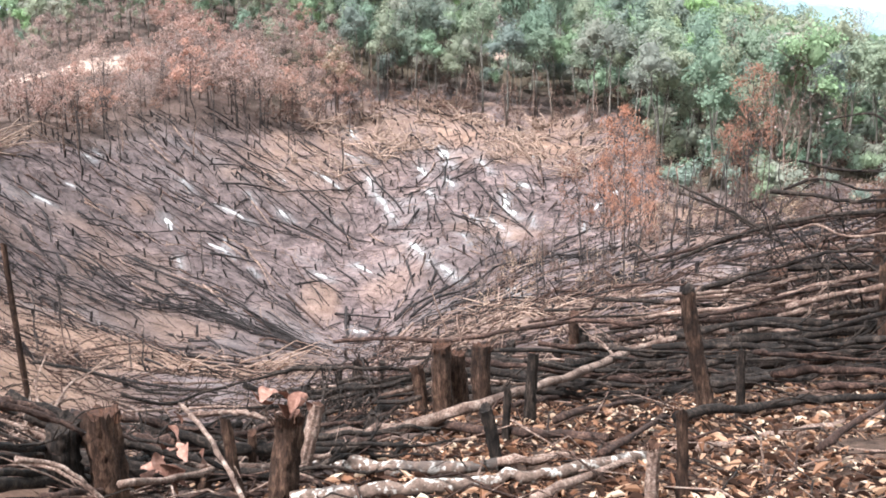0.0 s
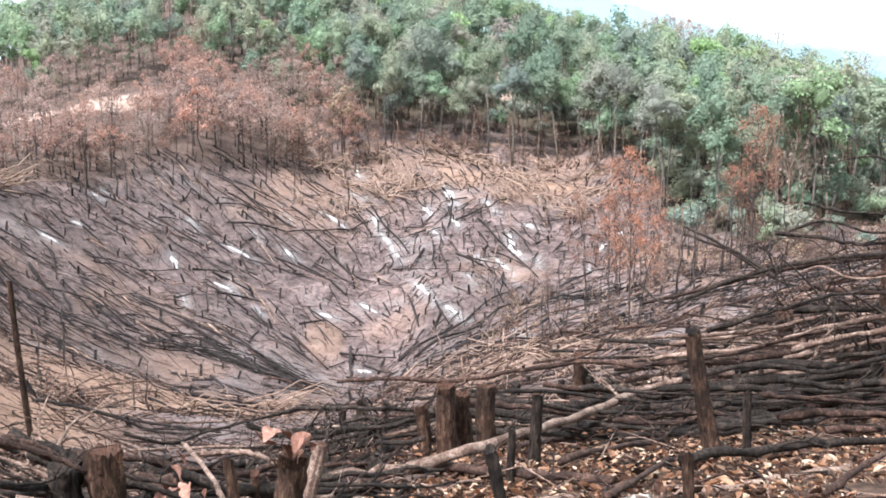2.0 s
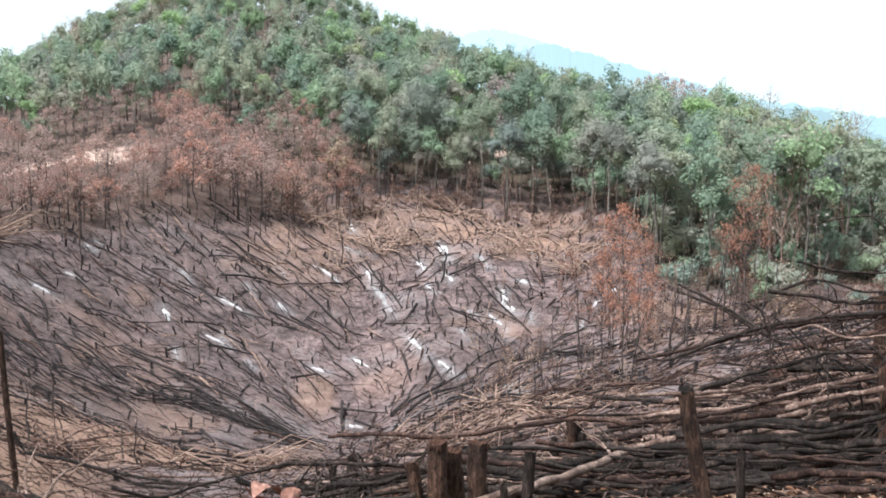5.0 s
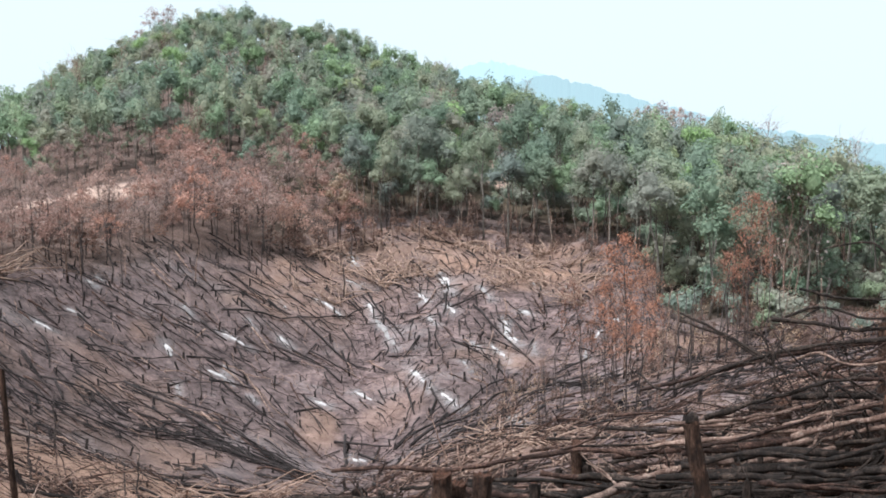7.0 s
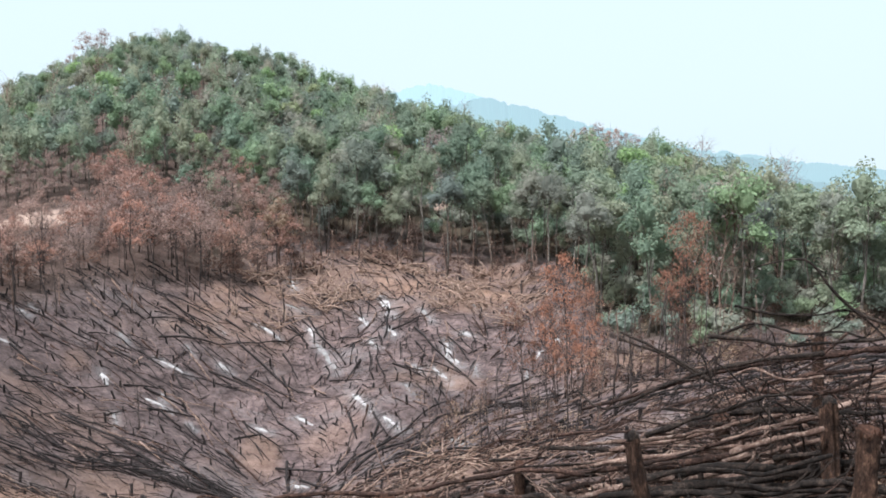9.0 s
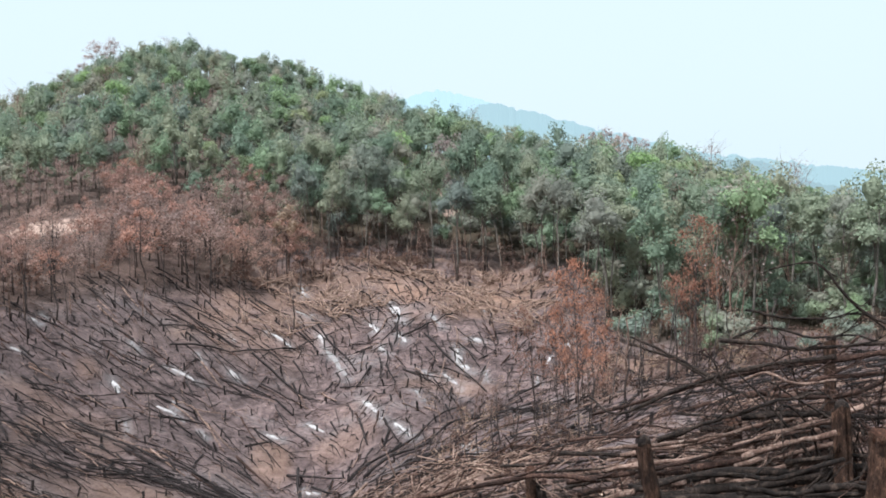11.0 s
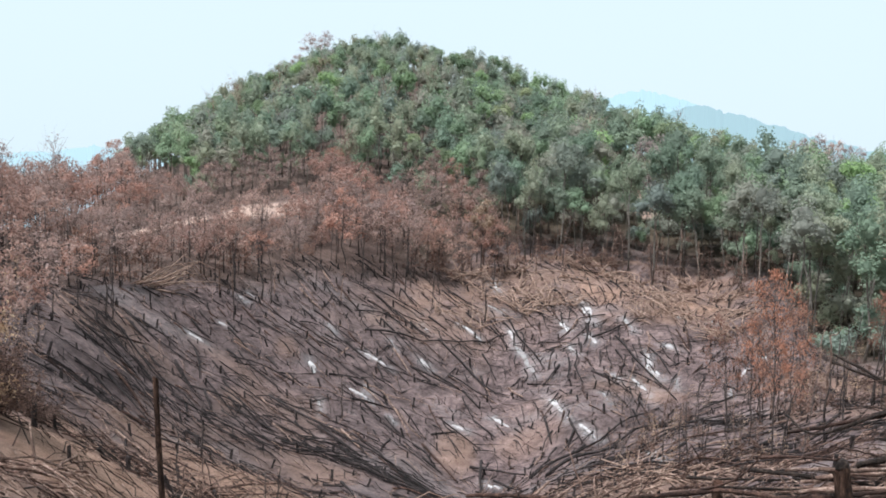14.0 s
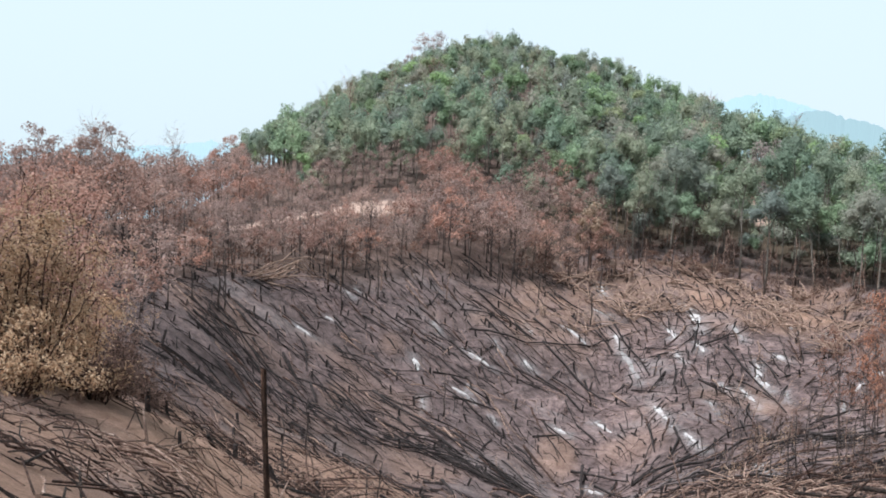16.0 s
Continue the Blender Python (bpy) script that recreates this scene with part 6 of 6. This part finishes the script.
trunk([(4.67, 14.25, -2.07), (5.17, 13.97, -1.85), (5.74, 13.64, -1.65)], 0.042, 0.034, 'pale', 1)
trunk([(3.50, 16.64, -2.60), (4.70, 16.20, -2.30), (5.36, 15.85, -2.04), (5.90, 15.52, -1.86)], 0.036, 0.026, 'pale', 2)
trunk([(2.90, 14.92, -2.37), (3.92, 14.58, -2.17), (4.81, 14.21, -1.98)], 0.032, 0.026, 'pale', 1)
trunk([(3.42, 18.69, -2.06), (3.75, 17.86, -2.19), (4.53, 16.90, -1.63), (5.35, 15.87, -1.14), (6.18, 14.76, -0.84)], 0.018, 0.034, 'char', 2)
trunk([(3.99, 17.96, -0.91), (4.51, 17.56, -1.14), (4.88, 17.19, -1.36), (5.22, 16.81, -1.57)], 0.020, 0.030, 'char', 1)
trunk([(5.15, 15.78, -1.34), (5.46, 15.47, -1.16), (5.75, 15.15, -1.27), (6.19, 14.75, -1.16)], 0.022, 0.018, 'pale', 0)


# more trunks thrown together in the brush pile, and dark ones heaped below the near stumps
def heap(count, seed, az0, az1, r0, r1, top, longest, pales):
    rng = random.Random(seed)
    for _ in range(count):
        az, r = rng.uniform(az0, az1), rng.uniform(r0, r1)
        x, y = polar(az, r)
        a = radians(-az) + rng.gauss(0.14, 0.28)
        half = rng.uniform(0.3, 1) * longest / 2
        rad = 0.016 + 0.05 * rng.random() ** 1.6
        lift = rng.random() ** 1.5 * top
        pts = []
        for k in (-1, -0.4, 0.2, 0.6, 1):
            px, py = x + math.cos(a) * half * k, y + math.sin(a) * half * k + rng.gauss(0, 0.06)
            pts.append((px, py, gz(px, py) + rad * 0.7 + lift * (1 - 0.35 * k) + abs(rng.gauss(0, 0.045))))
        trunk(pts, rad, rad * 0.4, rng.choices(("char", "brown", "pale"), (6.5, 2, pales))[0], rng.choice((1, 2, 2, 3)))


heap(54, 1, 3, 27, 12.5, 16.5, 0.5, 3.6, 0.8)
heap(56, 2, 11, 28, 16, 23, 0.8, 4.0, 4.0)
heap(26, 3, -7, 4, 12.5, 18, 0.4, 3.0, 0.8)
heap(34, 4, -21, -4, 7.0, 11.5, 0.4, 2.2, 0.5)


def brush_crown(az, r, height, spread, count, seed, bark, aim=None):
    """The tangled thin crown of a felled tree: arching branches that split into twigs."""
    rng = np.random.RandomState(seed)
    mat, word = BARKS[bark]
    x, y = polar(az, r)
    ob = thing("brush_crown", f"tangle of thin {word} branches of a felled tree", "brush", "felled tree crowns", at=(x, y, gz(x, y)))
    for _ in range(count):
        a = (rng.rand() * 6.283) if aim is None else aim + rng.normal() * 0.5
        l = spread * (0.5 + 0.6 * rng.rand())
        d = np.array([math.cos(a), math.sin(a), 0])
        up = height * (0.35 + 0.75 * rng.rand())
        s = rng.normal(size=3) * np.array([0.2, 0.2, 0]) * spread
        p = smooth_path([s, s + d * l * 0.3 + [0, 0, up * 0.6], s + d * l * 0.65 + [0, 0, up] + rng.normal(size=3) * 0.1 * l, s + d * l + [0, 0, up * (0.5 + 0.5 * rng.rand())] + rng.normal(size=3) * 0.15 * l], 4)
        b = 0.012 + 0.014 * rng.rand()
        w = Soup()
        w.add(*tube(p, np.linspace(b, b * 0.3, len(p)), 5, rng, 0.25))
        for _ in range(4):
            i = rng.randint(3, len(p) - 1)
            e = p[i] + (d * 0.35 + rng.normal(size=3) * 0.3) * l * 0.45
            m = (p[i] + e) / 2 + rng.normal(size=3) * 0.05 * l
            w.add(*tube(smooth_path([p[i], m, e], 3), np.linspace(b * 0.55, b * 0.18, 7), 4, cap=False))
            g = m + (d * 0.3 + rng.normal(size=3) * 0.35) * l * 0.25
            w.add(*tube([m, (m + g) / 2 + rng.normal(size=3) * 0.02, g], [b * 0.35, b * 0.25, b * 0.12], 3, cap=False))
        part("branch", w.mesh("branch", mat, True), ob)


brush_crown(24.5, 16.5, 1.7, 2.2, 14, 1, "char", math.pi)
brush_crown(26.0, 17.5, 1.7, 2.4, 14, 2, "brown", math.pi * 0.95)
brush_crown(22.5, 18.5, 1.2, 2.2, 16, 3, "brown", math.pi)
brush_crown(19.0, 17.5, 0.7, 1.8, 9, 4, "char")
brush_crown(15.0, 18.5, 0.6, 1.8, 9, 5, "pale")
brush_crown(11.0, 17.5, 0.5, 1.7, 9, 6, "pale")
brush_crown(7.0, 18.0, 0.5, 1.8, 9, 7, "brown")
brush_crown(3.0, 19.0, 0.5, 1.9, 9, 8, "pale")
brush_crown(-11.5, 10.2, 0.45, 1.3, 12, 9, "char")
brush_crown(-9.0, 10.8, 0.5, 1.4, 12, 10, "char")
brush_crown(-13.5, 10.0, 0.45, 1.2, 10, 11, "brown")
brush_crown(-17.5, 9.0, 0.4, 1.2, 9, 12, "char")
brush_crown(-6.0, 12.0, 0.4, 1.5, 10, 13, "char")
brush_crown(-20.5, 9.5, 0.5, 1.2, 9, 14, "pale")
for k in range(16):
    rr = random.Random(900 + k)
    brush_crown(rr.uniform(-25, -1), rr.uniform(14, 46), rr.uniform(0.3, 0.7), rr.uniform(1.6, 3.0), 7, 900 + k, rr.choice(("pale", "brown", "pale", "char")))
brush_crown(-1.5, 14.0, 0.4, 1.6, 9, 15, "brown")
brush_crown(9.0, 14.5, 0.4, 1.6, 8, 16, "char")
brush_crown(17.0, 15.0, 0.5, 1.7, 8, 17, "char")


def dead_leaves(at, count, size, mat, label, seed):
    """A few big withered leaves still hanging together."""
    rng = np.random.RandomState(seed)
    ob = thing("dead_leaves", label, "leaves", at=at)
    for _ in range(count):
        c = rng.normal(size=3) * size * 0.55
        d = rng.normal(size=3)
        d[2] -= 0.5
        d /= np.linalg.norm(d)
        e = np.cross(d, rng.normal(size=3))
        e /= np.linalg.norm(e)
        n = np.cross(d, e)
        v = []
        for i in range(7):
            k = i / 6
            half = math.sin(math.pi * min(0.97, k + 0.04)) ** 0.8 * size * 0.33
            mid = c + d * size * k - n * size * 0.35 * k * k
            v += [mid - e * half + n * half * 0.45, mid, mid + e * half + n * half * 0.45]
        q = [(3 * i + j, 3 * i + j + 1, 3 * i + j + 4, 3 * i + j + 3) for i in range(6) for j in range(2)]
        part("leaf", mesh_from("leaf", np.array(v), [np.array(q)], mat, True), ob)


dead_leaves((-1.02, 6.5, -0.64), 8, 0.15, M_WITHERED, "withered rust-red leaves caught on a stump", 3)
dead_leaves((-1.8, 6.6, -1.05), 11, 0.16, M_WITHERED, "big curled tan dead leaves caught in the brush", 4)
dead_leaves((-1.98, 7.6, -1.35), 4, 0.11, M_WITHERED, "big curled tan dead leaves caught in the brush", 5)


# ---- twigs and fallen leaves ----
def twigs():
    nr = np.random.RandomState(77)
    soups = {"char": Soup(), "pale": Soup(), "brown": Soup()}
    n = 4600
    az = np.radians(nr.uniform(-36, 30, n))
    r = np.where(nr.rand(n) < 0.2, nr.uniform(5.5, 17, n), nr.uniform(14, 52, n))
    x, y = r * np.sin(az), r * np.cos(az)
    a = nr.uniform(0, 6.283, n)
    l = nr.uniform(0.2, 0.9, n) * (1 + r / 40)
    ex, ey = x + np.cos(a) * l, y + np.sin(a) * l
    z0, z1 = ground(x, y) + 0.02, ground(ex, ey) + nr.uniform(0.02, 0.3, n) * l
    for i in range(n):
        p0, p1 = np.array([x[i], y[i], z0[i]]), np.array([ex[i], ey[i], z1[i]])
        m = (p0 + p1) / 2 + nr.normal(size=3) * 0.07 * l[i] + [0, 0, 0.08 * l[i]]
        b = nr.uniform(0.004, 0.011) * (1 + r[i] / 30)
        soups[("char", "pale", "brown", "brown")[nr.randint(4)]].add(*tube([p0, m, p1], [b, b * 0.8, b * 0.3], 4, cap=False))
    for kind, soup in soups.items():
        tagged(new("twigs", soup.mesh("twigs", BARKS[kind][0], True)), BARKS[kind][1] + " twigs strewn over the ground", "twigs", kind="stuff")


def leaf_litter():
    """Big curled dead leaves lying on the near slope."""
    nr = np.random.RandomState(78)
    n = 28000
    az = nr.uniform(-10, 30, n) - 16 * (nr.rand(n) < 0.1)
    r = 5.2 + 14 * nr.rand(n) ** 1.25
    keep = hills(r * np.sin(np.radians(az)), r * np.cos(np.radians(az)), 0.9, 31) > -0.7 + 0.6 * (az < 2)
    az, r = np.radians(az[keep]), r[keep]
    n = len(r)
    x, y = r * np.sin(az), r * np.cos(az)
    z = ground(x, y) + nr.uniform(0.005, 0.05, n)
    s = 0.013 + 0.052 * nr.rand(n) ** 2.5
    yaw = nr.uniform(0, 6.283, n)
    tilt = nr.normal(0, 0.35, n)
    roll = nr.normal(0, 0.35, n)
    curl = nr.uniform(-0.2, 0.9, n)
    outline = np.array([(-1.1, 0, 0), (-0.45, 0.34, 1), (0.35, 0.30, 1), (1.25, 0, 0.6), (0.35, -0.30, 1), (-0.45, -0.34, 1), (-0.3, 0, 0), (0.4, 0, 0.1)])
    u, w, c = (outline[:, i][None] * s[:, None] for i in range(3))
    h = c * curl[:, None] + u * np.sin(tilt)[:, None] + w * np.sin(roll)[:, None]
    px = x[:, None] + u * np.cos(yaw)[:, None] - w * np.sin(yaw)[:, None]
    py = y[:, None] + u * np.sin(yaw)[:, None] + w * np.cos(yaw)[:, None]
    v = np.stack([px, py, z[:, None] + h + 0.02], -1).reshape(-1, 3)
    base = np.arange(n)[:, None, None] * 8
    quads = (np.array([(0, 6, 1, 1), (6, 7, 2, 1), (6, 5, 4, 7)])[None] + base)
    q = quads[:, 1:].reshape(-1, 4)
    t = (np.array([(0, 6, 1), (0, 5, 6), (7, 3, 2), (7, 4, 3)])[None] + base).reshape(-1, 3)
    me = mesh_from("leaf_litter", v, [q, t], M_LITTER, False)
    tagged(new("leaf_litter", me), "curled dead brown leaves littering the slope", "leaf litter", kind="stuff")


twigs()
leaf_litter()


# ---- hazy ridges beyond the wood ----
def distant_ridge(name, keys, distance, colour, label, seed):
    """A far hill with its haze painted in as a glow: crest line over turn and rise, in degrees."""
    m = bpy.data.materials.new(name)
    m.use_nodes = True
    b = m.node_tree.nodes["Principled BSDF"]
    # nearly black base; the haze is a flat emission colour
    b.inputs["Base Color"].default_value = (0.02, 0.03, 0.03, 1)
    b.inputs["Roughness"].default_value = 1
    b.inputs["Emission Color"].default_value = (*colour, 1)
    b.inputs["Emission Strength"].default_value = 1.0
    az = np.arange(keys[0][0], keys[-1][0], 0.04)
    rise = np.interp(az, [k[0] for k in keys], [k[1] for k in keys])
    x, y = distance * np.sin(np.radians(az)), distance * np.cos(np.radians(az))
    crest = 1.6 + distance * np.tan(np.radians(rise)) + distance * 0.0016 * (hills(x, y, distance * 0.012, seed) + 0.8 * hills(x, y, distance * 0.004, seed + 1) + 0.5 * hills(x, y, distance * 0.0017, seed + 2))
    rings = []
    for f, d in ((0.0, -0.18), (0.55, -0.10), (1.0, 0.0), (0.6, 0.12)):
        rings.append(np.stack([x * (1 + d), y * (1 + d), -80 + (crest + 80) * f], 1))
    v = np.concatenate(rings)
    n = len(az)
    i, k = np.arange(3)[:, None] * n, np.arange(n - 1)[None]
    q = np.stack([i + k, i + k + 1, i + n + k + 1, i + n + k], -1).reshape(-1, 4)
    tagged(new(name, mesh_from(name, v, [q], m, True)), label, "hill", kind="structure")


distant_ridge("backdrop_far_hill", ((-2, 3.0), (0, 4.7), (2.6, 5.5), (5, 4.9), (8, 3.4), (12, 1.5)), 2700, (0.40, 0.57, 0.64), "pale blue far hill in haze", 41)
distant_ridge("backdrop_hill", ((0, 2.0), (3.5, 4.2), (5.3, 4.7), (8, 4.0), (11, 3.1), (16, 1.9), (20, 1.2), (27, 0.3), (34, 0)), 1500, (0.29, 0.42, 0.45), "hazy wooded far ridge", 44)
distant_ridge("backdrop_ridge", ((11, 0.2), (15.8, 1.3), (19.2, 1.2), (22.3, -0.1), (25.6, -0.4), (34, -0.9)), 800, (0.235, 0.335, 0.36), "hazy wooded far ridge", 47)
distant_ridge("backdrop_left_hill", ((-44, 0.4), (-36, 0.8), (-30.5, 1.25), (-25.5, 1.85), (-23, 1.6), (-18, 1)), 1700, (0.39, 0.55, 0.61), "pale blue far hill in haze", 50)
